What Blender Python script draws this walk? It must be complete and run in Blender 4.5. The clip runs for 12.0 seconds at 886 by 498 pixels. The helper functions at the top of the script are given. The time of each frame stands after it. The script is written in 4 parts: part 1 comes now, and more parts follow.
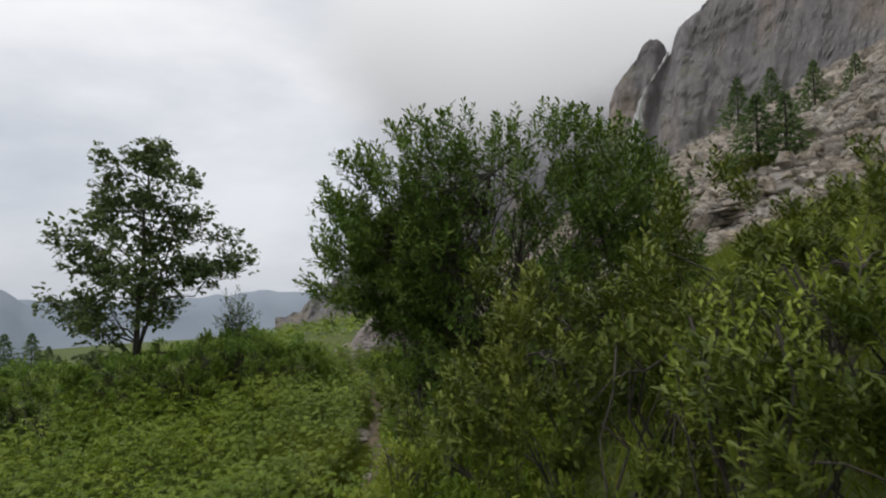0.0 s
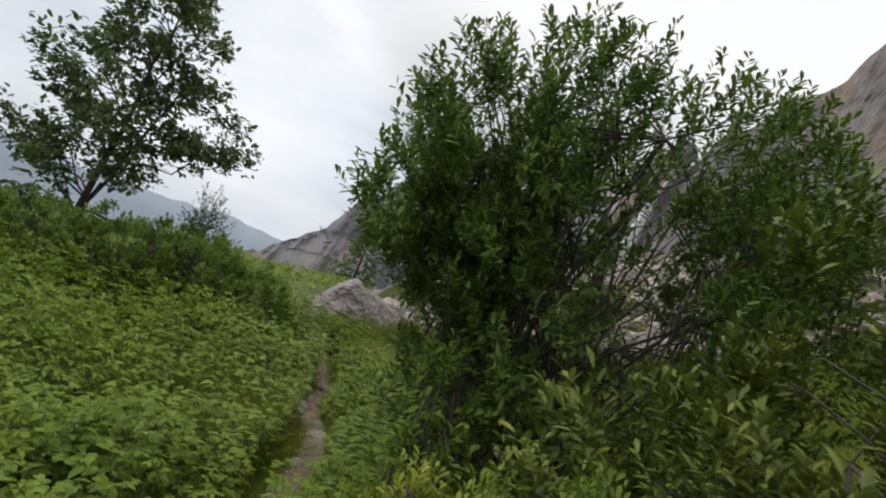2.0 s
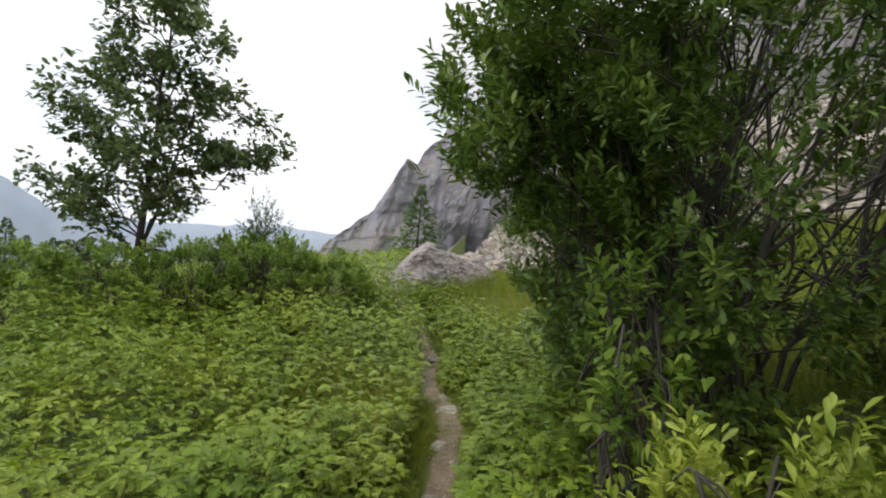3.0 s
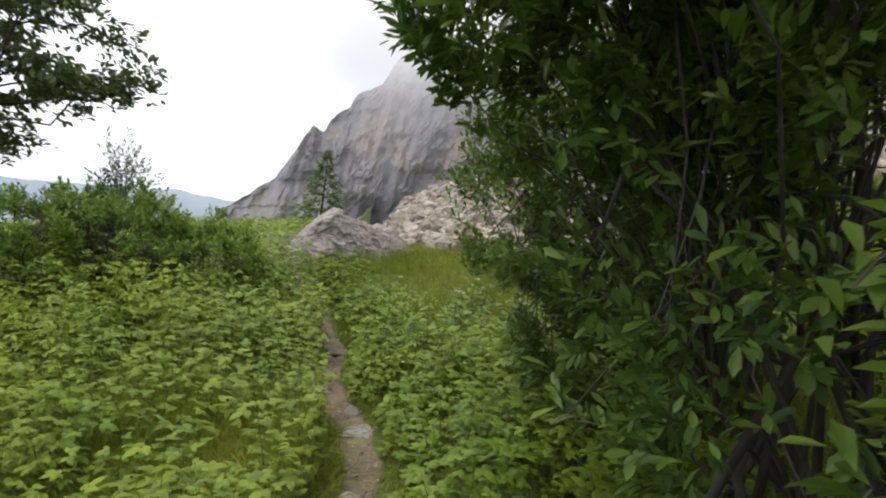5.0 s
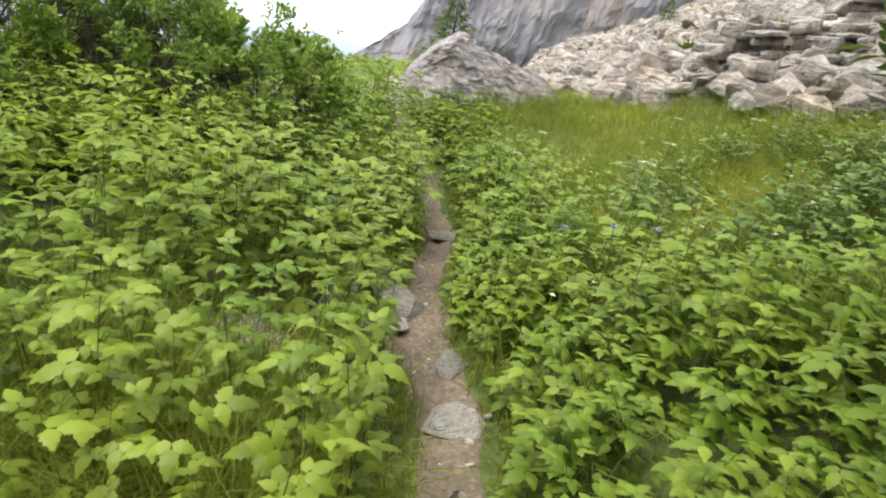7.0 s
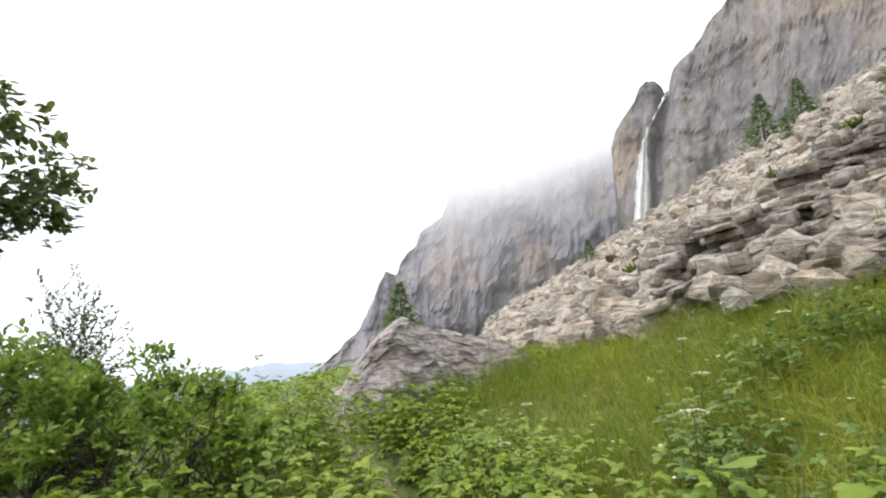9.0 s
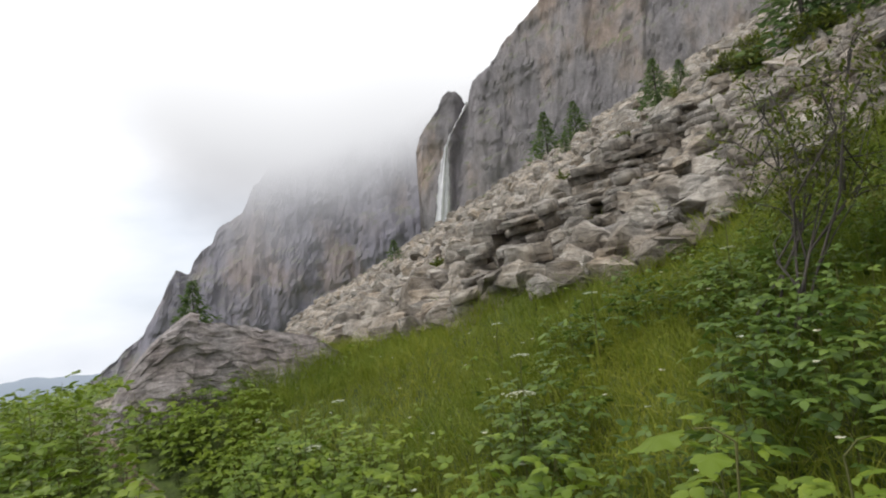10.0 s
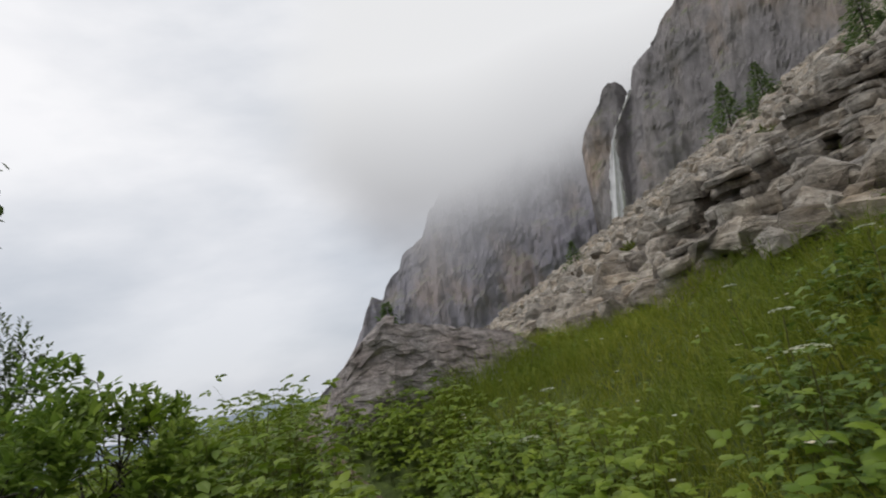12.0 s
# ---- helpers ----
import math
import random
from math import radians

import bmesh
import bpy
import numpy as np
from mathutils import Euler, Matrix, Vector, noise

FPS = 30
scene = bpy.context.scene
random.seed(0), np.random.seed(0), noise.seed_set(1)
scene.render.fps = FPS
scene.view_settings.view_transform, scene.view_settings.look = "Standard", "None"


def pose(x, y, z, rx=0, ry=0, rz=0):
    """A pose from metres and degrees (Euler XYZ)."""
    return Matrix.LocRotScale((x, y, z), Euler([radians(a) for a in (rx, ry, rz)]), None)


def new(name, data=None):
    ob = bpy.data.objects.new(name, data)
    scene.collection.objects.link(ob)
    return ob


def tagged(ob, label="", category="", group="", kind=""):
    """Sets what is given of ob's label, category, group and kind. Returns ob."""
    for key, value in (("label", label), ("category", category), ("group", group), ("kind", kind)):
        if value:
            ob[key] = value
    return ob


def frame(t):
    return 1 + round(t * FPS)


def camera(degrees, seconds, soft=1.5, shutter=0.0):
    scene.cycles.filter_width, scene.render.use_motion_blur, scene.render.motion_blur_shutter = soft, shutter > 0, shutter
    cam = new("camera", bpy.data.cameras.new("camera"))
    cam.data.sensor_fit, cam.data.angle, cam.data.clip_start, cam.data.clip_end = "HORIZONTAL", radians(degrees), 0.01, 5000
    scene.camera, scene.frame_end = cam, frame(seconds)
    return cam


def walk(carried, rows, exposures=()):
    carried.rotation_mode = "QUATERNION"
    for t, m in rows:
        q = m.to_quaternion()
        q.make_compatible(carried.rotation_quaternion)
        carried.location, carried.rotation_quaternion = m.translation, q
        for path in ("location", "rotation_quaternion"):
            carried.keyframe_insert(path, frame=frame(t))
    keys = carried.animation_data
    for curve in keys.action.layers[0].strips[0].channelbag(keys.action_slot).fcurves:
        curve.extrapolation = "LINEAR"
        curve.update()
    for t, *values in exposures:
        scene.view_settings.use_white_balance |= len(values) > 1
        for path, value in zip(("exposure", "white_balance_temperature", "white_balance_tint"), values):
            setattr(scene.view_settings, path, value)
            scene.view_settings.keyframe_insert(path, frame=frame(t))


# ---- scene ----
cam = camera(75.0, 12.0, soft=2.0, shutter=0.12)
# seconds, x, y, z, yaw, pitch, roll
PATH = [
    (0.0, -0.012, -0.015, 1.427, 0.57, 2.55, 1.41),
    (0.5, -0.195, 0.370, 1.441, 3.51, 12.98, -0.72),
    (1.0, -0.488, 0.677, 1.315, 6.32, 16.04, -0.31),
    (1.5, -0.569, 1.277, 1.128, 4.22, 4.06, -8.46),
    (2.0, -0.742, 1.712, 0.974, -3.29, 3.89, -21.56),
    (2.5, -0.953, 2.264, 0.836, 1.75, -1.03, -7.88),
    (2.7, -1.009, 2.381, 0.771, 2.57, -1.92, -5.37),
    (4.3, -1.153, 3.516, 0.700, -0.84, -1.01, -8.61),
    (4.5, -1.194, 3.701, 0.675, -2.62, -0.73, -9.53),
    (5.0, -1.206, 4.285, 0.592, -6.88, -3.43, -7.73),
    (5.5, -1.185, 5.057, 0.500, -7.11, -9.91, -4.88),
    (6.0, -1.139, 5.741, 0.400, -2.94, -16.26, -0.05),
    (6.5, -1.174, 6.263, 0.288, 1.62, -19.36, -5.57),
    (6.7, -1.212, 6.489, 0.244, 3.67, -19.51, -7.92),
    (8.3, -1.205, 7.702, 0.170, 7.82, -11.50, -16.54),
    (8.5, -1.205, 7.790, 0.165, 5.59, -7.55, -11.14),
    (9.0, -1.158, 8.134, 0.175, 1.59, 8.59, 5.17),
    (9.5, -1.196, 8.457, 0.155, -10.12, 3.52, 3.30),
    (10.0, -1.170, 8.554, 0.107, -17.54, 6.51, 6.92),
    (10.5, -1.119, 8.900, 0.090, -18.48, 7.85, 11.16),
    (11.0, -1.169, 9.060, 0.055, -15.08, 8.43, 10.01),
    (11.5, -1.222, 9.059, -0.017, -8.94, 9.35, 11.13),
    (12.0, -1.227, 9.050, -0.070, 0.92, 10.44, 11.53),
]
EXPOSURES = [(0.0, -0.17), (0.5, -0.08), (1.0, -0.15), (1.5, -0.5), (2.0, 0.1), (2.7, 0.6), (4.3, 0.7), (5.5, 0.75), (6.0, 1.05), (6.5, 1.35), (8.5, 1.55), (9.0, 1.15), (9.5, 0.72), (10.0, 0.36), (10.5, 0.16), (11.0, 0.0), (12.0, -0.18)]
walk(cam, [(t, pose(x, y, z, 90 + pitch, roll, yaw)) for t, x, y, z, yaw, pitch, roll in PATH], EXPOSURES)

# ---- world and sun: a bright overcast sky ----
SUN_UP, SUN_TURN = 66.0, 262.0
world = bpy.data.worlds.new("world")
scene.world = world
world.use_nodes = True
wn, wl = world.node_tree.nodes, world.node_tree.links
wn.clear()
w_out = wn.new("ShaderNodeOutputWorld")
w_sky = wn.new("ShaderNodeTexSky")
w_sky.sky_type, w_sky.sun_disc = "NISHITA", False
w_sky.sun_elevation, w_sky.sun_rotation = radians(SUN_UP), radians(SUN_TURN)
w_bg = wn.new("ShaderNodeBackground")
w_bg.inputs["Strength"].default_value = 0.1
wl.new(w_sky.outputs["Color"], w_bg.inputs["Color"])
w_co = wn.new("ShaderNodeTexCoord")
w_map = wn.new("ShaderNodeMapping")
w_map.inputs["Scale"].default_value = (1.0, 1.0, 2.6)
w_map.inputs["Location"].default_value = (3.1, 0.4, 0.0)
w_noise = wn.new("ShaderNodeTexNoise")
w_noise.inputs["Scale"].default_value, w_noise.inputs["Detail"].default_value, w_noise.inputs["Roughness"].default_value = 2.3, 7.0, 0.5
w_ramp = wn.new("ShaderNodeValToRGB")
w_ramp.color_ramp.elements[0].position, w_ramp.color_ramp.elements[0].color = 0.3, (0.7, 0.73, 0.78, 1)
w_ramp.color_ramp.elements[1].position, w_ramp.color_ramp.elements[1].color = 0.64, (1.06, 1.05, 1.06, 1)
w_cloud = wn.new("ShaderNodeBackground")
w_cloud.inputs["Strength"].default_value = 1.0
w_mix = wn.new("ShaderNodeMixShader")
w_mix.inputs["Fac"].default_value = 0.9
wl.new(w_co.outputs["Generated"], w_map.inputs["Vector"])
wl.new(w_map.outputs["Vector"], w_noise.inputs["Vector"])
wl.new(w_noise.outputs["Fac"], w_ramp.inputs["Fac"])
w_sep = wn.new("ShaderNodeSeparateXYZ")
w_low = wn.new("ShaderNodeValToRGB")
w_low.color_ramp.elements[0].position, w_low.color_ramp.elements[0].color = 0.02, (0.8, 0.83, 0.88, 1)
w_low.color_ramp.elements[1].position, w_low.color_ramp.elements[1].color = 0.42, (1.1, 1.1, 1.1, 1)
w_tone = wn.new("ShaderNodeMixRGB")
w_tone.blend_type = "MULTIPLY"
w_tone.inputs["Fac"].default_value = 1.0
wl.new(w_co.outputs["Generated"], w_sep.inputs["Vector"])
wl.new(w_sep.outputs["Z"], w_low.inputs["Fac"])
wl.new(w_ramp.outputs["Color"], w_tone.inputs["Color1"])
wl.new(w_low.outputs["Color"], w_tone.inputs["Color2"])
wl.new(w_tone.outputs["Color"], w_cloud.inputs["Color"])
wl.new(w_bg.outputs["Background"], w_mix.inputs[1])
wl.new(w_cloud.outputs["Background"], w_mix.inputs[2])
wl.new(w_mix.outputs["Shader"], w_out.inputs["Surface"])
sun = new("sun", bpy.data.lights.new("sun", "SUN"))
sun.data.energy, sun.data.angle, sun.data.color = 1.4, radians(25), (1.0, 0.97, 0.92)
sun.matrix_world = pose(0, 0, 60, 90 - SUN_UP, 0, 180 - SUN_TURN)


# ---- materials ----
def node_material(name):
    m = bpy.data.materials.new(name)
    m.use_nodes = True
    n, l = m.node_tree.nodes, m.node_tree.links
    return m, n, l, n["Principled BSDF"], n["Material Output"]


def noise_node(n, l, scale, detail=5.0, rough=0.55, stretch=None):
    co = n.new("ShaderNodeTexCoord")
    tex = n.new("ShaderNodeTexNoise")
    tex.inputs["Scale"].default_value, tex.inputs["Detail"].default_value, tex.inputs["Roughness"].default_value = scale, detail, rough
    if stretch:
        mp = n.new("ShaderNodeMapping")
        mp.inputs["Scale"].default_value = stretch
        l.new(co.outputs["Object"], mp.inputs["Vector"])
        l.new(mp.outputs["Vector"], tex.inputs["Vector"])
    else:
        l.new(co.outputs["Object"], tex.inputs["Vector"])
    return tex


def ramp_node(n, l, source, stops):
    r = n.new("ShaderNodeValToRGB")
    e = r.color_ramp.elements
    while len(e) < len(stops):
        e.new(0.5)
    for k, (p, c) in enumerate(stops):
        e[k].position, e[k].color = p, (*c, 1)
    l.new(source, r.inputs["Fac"])
    return r


def mix_node(n, l, fac, a, b, mode="MIX"):
    x = n.new("ShaderNodeMix")
    x.data_type, x.blend_type = "RGBA", mode
    if isinstance(fac, float):
        x.inputs["Factor"].default_value = fac
    else:
        l.new(fac, x.inputs["Factor"])
    l.new(a, x.inputs["A"])
    l.new(b, x.inputs["B"])
    return x.outputs["Result"]


def bump_node(n, l, bsdf, height, strength, distance):
    b = n.new("ShaderNodeBump")
    b.inputs["Strength"].default_value, b.inputs["Distance"].default_value = strength, distance
    l.new(height, b.inputs["Height"])
    l.new(b.outputs["Normal"], bsdf.inputs["Normal"])


def leaf_material(name, dark, mid, light, patch=1.6, gloss=0.42, through_light=0.35):
    m, n, l, bsdf, out = node_material(name)
    geo = n.new("ShaderNodeNewGeometry")
    own = ramp_node(n, l, geo.outputs["Random Per Island"], [(0.0, dark), (0.5, mid), (1.0, light)])
    spots = noise_node(n, l, patch, 3.0)
    tone = ramp_node(n, l, spots.outputs["Fac"], [(0.3, (0.72, 0.8, 0.7)), (0.7, (1.25, 1.12, 1.0))])
    col = mix_node(n, l, 1.0, own.outputs["Color"], tone.outputs["Color"], "MULTIPLY")
    l.new(col, bsdf.inputs["Base Color"])
    bsdf.inputs["Roughness"].default_value = gloss
    bsdf.inputs["Specular IOR Level"].default_value = 0.22
    tr = n.new("ShaderNodeBsdfTranslucent")
    l.new(col, tr.inputs["Color"])
    mx = n.new("ShaderNodeMixShader")
    mx.inputs["Fac"].default_value = through_light
    l.new(bsdf.outputs["BSDF"], mx.inputs[1])
    l.new(tr.outputs["BSDF"], mx.inputs[2])
    l.new(mx.outputs["Shader"], out.inputs["Surface"])
    return m


def bark_material(name, dark, light):
    m, n, l, bsdf, out = node_material(name)
    a = noise_node(n, l, 14.0, 6.0, 0.6, (1, 1, 0.25))
    r = ramp_node(n, l, a.outputs["Fac"], [(0.3, dark), (0.7, light)])
    l.new(r.outputs["Color"], bsdf.inputs["Base Color"])
    bsdf.inputs["Roughness"].default_value = 0.85
    bump_node(n, l, bsdf, a.outputs["Fac"], 0.6, 0.01)
    return m


def rock_material(name, dark, mid, light, scale, stain, random_tone=True):
    m, n, l, bsdf, out = node_material(name)
    fine = noise_node(n, l, scale * 6, 8.0, 0.65)
    broad = noise_node(n, l, scale, 5.0, 0.55)
    base = ramp_node(n, l, fine.outputs["Fac"], [(0.28, dark), (0.5, mid), (0.72, light)])
    st = ramp_node(n, l, broad.outputs["Fac"], [(0.4, (1, 1, 1)), (0.7, stain)])
    col = mix_node(n, l, 1.0, base.outputs["Color"], st.outputs["Color"], "MULTIPLY")
    beds = noise_node(n, l, scale * 1.6, 7.0, 0.62, (1, 1, 6))
    seams = ramp_node(n, l, beds.outputs["Fac"], [(0.38, (0.6, 0.58, 0.55)), (0.46, (1, 1, 1)), (0.7, (1.12, 1.11, 1.1))])
    col = mix_node(n, l, 1.0, col, seams.outputs["Color"], "MULTIPLY")
    relief = n.new("ShaderNodeMath")
    relief.operation = "ADD"
    l.new(fine.outputs["Fac"], relief.inputs[0])
    l.new(beds.outputs["Fac"], relief.inputs[1])
    if random_tone:
        info = n.new("ShaderNodeObjectInfo")
        geo = n.new("ShaderNodeNewGeometry")
        add = n.new("ShaderNodeMath")
        add.operation = "ADD"
        l.new(info.outputs["Random"], add.inputs[0])
        l.new(geo.outputs["Random Per Island"], add.inputs[1])
        half = n.new("ShaderNodeMath")
        half.operation = "FRACT"
        l.new(add.outputs[0], half.inputs[0])
        own = ramp_node(n, l, half.outputs[0], [(0.0, (0.55, 0.53, 0.5)), (0.5, (0.95, 0.95, 0.94)), (1.0, (1.28, 1.25, 1.2))])
        col = mix_node(n, l, 1.0, col, own.outputs["Color"], "MULTIPLY")
    l.new(col, bsdf.inputs["Base Color"])
    bsdf.inputs["Roughness"].default_value = 0.88
    bump_node(n, l, bsdf, relief.outputs[0], 0.8, 0.14 / scale)
    return m


HERB = leaf_material("herb_leaf", (0.115, 0.175, 0.018), (0.16, 0.235, 0.024), (0.215, 0.295, 0.034), 1.1)
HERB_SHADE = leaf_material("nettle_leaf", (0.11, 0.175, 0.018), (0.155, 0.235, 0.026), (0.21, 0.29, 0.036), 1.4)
SHOOT = leaf_material("young_willow_leaf", (0.17, 0.22, 0.03), (0.25, 0.31, 0.045), (0.33, 0.39, 0.07), 1.4)
GRASS = leaf_material("meadow_grass", (0.125, 0.178, 0.02), (0.2, 0.252, 0.032), (0.3, 0.325, 0.058), 0.7, 0.55)
BUSH = leaf_material("alder_leaf", (0.055, 0.1, 0.022), (0.105, 0.172, 0.034), (0.165, 0.245, 0.05), 1.2, 0.38, 0.3)
WILLOW = leaf_material("willow_leaf", (0.06, 0.085, 0.015), (0.11, 0.145, 0.024), (0.185, 0.22, 0.04), 1.5, 0.42, 0.2)
HEDGE = leaf_material("hedge_leaf", (0.1, 0.17, 0.03), (0.18, 0.275, 0.05), (0.26, 0.36, 0.075), 0.9, 0.42, 0.5)
# leaf green lightened and blued to carry haze in its colour
ROWAN = leaf_material("hazed_rowan_leaf", (0.06, 0.095, 0.04), (0.1, 0.145, 0.055), (0.15, 0.2, 0.075), 1.0, 0.42, 0.45)
NEEDLE = leaf_material("spruce_needles", (0.065, 0.11, 0.045), (0.11, 0.17, 0.065), (0.16, 0.225, 0.085), 0.8, 0.6, 0.45)
YELLOW_BUSH = leaf_material("birch_leaf", (0.06, 0.09, 0.015), (0.12, 0.15, 0.025), (0.18, 0.2, 0.04), 1.2)
PETAL = leaf_material("umbel_flower", (0.5, 0.52, 0.42), (0.65, 0.66, 0.58), (0.75, 0.75, 0.7), 3.0, 0.6)
BARK = bark_material("bark", (0.025, 0.022, 0.018), (0.085, 0.07, 0.058))
STEM = bark_material("green_stem", (0.07, 0.08, 0.02), (0.16, 0.15, 0.05))
ROCK = rock_material("limestone", (0.12, 0.11, 0.098), (0.31, 0.285, 0.255), (0.5, 0.47, 0.425), 1.1, (0.72, 0.62, 0.5))
BOULDER = rock_material("dark_limestone", (0.13, 0.12, 0.122), (0.27, 0.245, 0.245), (0.44, 0.405, 0.395), 2.2, (0.8, 0.74, 0.7))
PALE = rock_material("pale_stone", (0.26, 0.24, 0.21), (0.44, 0.41, 0.37), (0.58, 0.56, 0.52), 3.0, (0.85, 0.78, 0.68))
SCREE = rock_material("scree_rubble", (0.12, 0.11, 0.1), (0.26, 0.24, 0.22), (0.4, 0.38, 0.34), 1.5, (0.75, 0.72, 0.6), False)


def trail_material():
    m, n, l, bsdf, out = node_material("trodden_earth")
    a = noise_node(n, l, 38.0, 8.0, 0.7)
    b = noise_node(n, l, 4.0, 4.0)
    c1 = ramp_node(n, l, a.outputs["Fac"], [(0.3, (0.08, 0.06, 0.04)), (0.55, (0.19, 0.15, 0.105)), (0.75, (0.36, 0.31, 0.24))])
    c2 = ramp_node(n, l, b.outputs["Fac"], [(0.35, (0.75, 0.72, 0.68)), (0.7, (1.15, 1.1, 1.05))])
    l.new(mix_node(n, l, 1.0, c1.outputs["Color"], c2.outputs["Color"], "MULTIPLY"), bsdf.inputs["Base Color"])
    bsdf.inputs["Roughness"].default_value = 0.95
    bump_node(n, l, bsdf, a.outputs["Fac"], 0.8, 0.015)
    return m


def ground_material():
    m, n, l, bsdf, out = node_material("turf")
    a = noise_node(n, l, 9.0, 8.0, 0.65)
    b = noise_node(n, l, 0.25, 5.0)
    c1 = ramp_node(n, l, a.outputs["Fac"], [(0.3, (0.04, 0.05, 0.012)), (0.55, (0.09, 0.12, 0.025)), (0.75, (0.15, 0.18, 0.04))])
    c2 = ramp_node(n, l, b.outputs["Fac"], [(0.35, (0.75, 0.85, 0.75)), (0.7, (1.2, 1.1, 0.95))])
    l.new(mix_node(n, l, 1.0, c1.outputs["Color"], c2.outputs["Color"], "MULTIPLY"), bsdf.inputs["Base Color"])
    bsdf.inputs["Roughness"].default_value = 0.95
    bump_node(n, l, bsdf, a.outputs["Fac"], 0.8, 0.06)
    return m


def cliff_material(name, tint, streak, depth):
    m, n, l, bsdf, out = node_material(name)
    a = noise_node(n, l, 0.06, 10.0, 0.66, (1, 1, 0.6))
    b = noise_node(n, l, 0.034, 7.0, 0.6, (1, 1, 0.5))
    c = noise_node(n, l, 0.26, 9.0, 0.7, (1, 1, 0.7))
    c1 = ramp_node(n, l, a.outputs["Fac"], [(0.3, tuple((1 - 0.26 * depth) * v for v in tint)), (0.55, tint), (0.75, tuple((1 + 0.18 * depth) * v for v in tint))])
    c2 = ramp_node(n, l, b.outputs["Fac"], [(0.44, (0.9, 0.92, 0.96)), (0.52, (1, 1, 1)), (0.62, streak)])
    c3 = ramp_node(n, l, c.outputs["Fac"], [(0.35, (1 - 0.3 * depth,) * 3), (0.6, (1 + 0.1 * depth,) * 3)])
    col = mix_node(n, l, 1.0, c1.outputs["Color"], c2.outputs["Color"], "MULTIPLY")
    col = mix_node(n, l, 1.0, col, c3.outputs["Color"], "MULTIPLY")
    # turf on the ledges
    geo = n.new("ShaderNodeNewGeometry")
    split = n.new("ShaderNodeSeparateXYZ")
    l.new(geo.outputs["Normal"], split.inputs[0])
    ledge = n.new("ShaderNodeMath")
    ledge.operation = "MULTIPLY"
    l.new(split.outputs["Z"], ledge.inputs[0])
    l.new(b.outputs["Fac"], ledge.inputs[1])
    turf = ramp_node(n, l, ledge.outputs[0], [(0.17, (0, 0, 0)), (0.28, (0.75 * depth,) * 3)])
    green = n.new("ShaderNodeRGB")
    green.outputs[0].default_value = (0.11, 0.13, 0.05, 1)
    l.new(mix_node(n, l, turf.outputs["Color"], col, green.outputs[0]), bsdf.inputs["Base Color"])
    bsdf.inputs["Roughness"].default_value = 0.95
    bump_node(n, l, bsdf, c.outputs["Fac"], 0.8, 2.0)
    return m


TRAIL, TURF = trail_material(), ground_material()
# far wall: haze painted in as a lilac tint with weakened contrast
CLIFF_FAR = cliff_material("haze_tinted_cliff", (0.275, 0.255, 0.285), (1.2, 1.08, 0.95), 0.5)
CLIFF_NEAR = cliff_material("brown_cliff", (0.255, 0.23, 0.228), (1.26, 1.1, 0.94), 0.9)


def plain_material(name, dark, light, scale, rough=0.9):
    m, n, l, bsdf, out = node_material(name)
    a = noise_node(n, l, scale, 6.0)
    r = ramp_node(n, l, a.outputs["Fac"], [(0.3, dark), (0.7, light)])
    l.new(r.outputs["Color"], bsdf.inputs["Base Color"])
    bsdf.inputs["Roughness"].default_value = rough
    return m


# forest green swapped for blue-grey: distance haze is put into the colour
HILL = plain_material("hazed_forest", (0.2, 0.24, 0.29), (0.27, 0.31, 0.36), 0.004)
FALL = plain_material("falling_water", (0.55, 0.54, 0.56), (0.8, 0.79, 0.81), 0.2, 0.6)


def cloud_material():
    m, n, l, bsdf, out = node_material("cloud_bank")
    at = n.new("ShaderNodeAttribute")
    at.attribute_name = "cover"
    tex = noise_node(n, l, 0.016, 6.0, 0.55, (1, 1, 1.4))
    add = n.new("ShaderNodeMath")
    add.operation = "MULTIPLY_ADD"
    l.new(tex.outputs["Fac"], add.inputs[0])
    add.inputs[1].default_value = 0.9
    l.new(at.outputs["Fac"], add.inputs[2])
    rng = n.new("ShaderNodeMapRange")
    rng.interpolation_type = "SMOOTHSTEP"
    rng.inputs["From Min"].default_value, rng.inputs["From Max"].default_value = -0.75, 1.1
    l.new(add.outputs[0], rng.inputs["Value"])
    clear = n.new("ShaderNodeBsdfTransparent")
    # cloud brightness is emitted; its shaded underside is a greyer tone low down
    glow = n.new("ShaderNodeEmission")
    place = n.new("ShaderNodeSeparateXYZ")
    co = n.new("ShaderNodeTexCoord")
    l.new(co.outputs["Object"], place.inputs[0])
    up = n.new("ShaderNodeMapRange")
    up.inputs["From Min"].default_value, up.inputs["From Max"].default_value = 55.0, 150.0
    l.new(place.outputs["Z"], up.inputs["Value"])
    tone = ramp_node(n, l, up.outputs["Result"], [(0.0, (0.4, 0.4, 0.425)), (0.4, (0.63, 0.635, 0.655)), (1.0, (0.92, 0.925, 0.94))])
    l.new(tone.outputs["Color"], glow.inputs["Color"])
    mx = n.new("ShaderNodeMixShader")
    l.new(rng.outputs["Result"], mx.inputs["Fac"])
    l.new(clear.outputs["BSDF"], mx.inputs[1])
    l.new(glow.outputs["Emission"], mx.inputs[2])
    l.new(mx.outputs["Shader"], out.inputs["Surface"])
    return m


CLOUD = cloud_material()


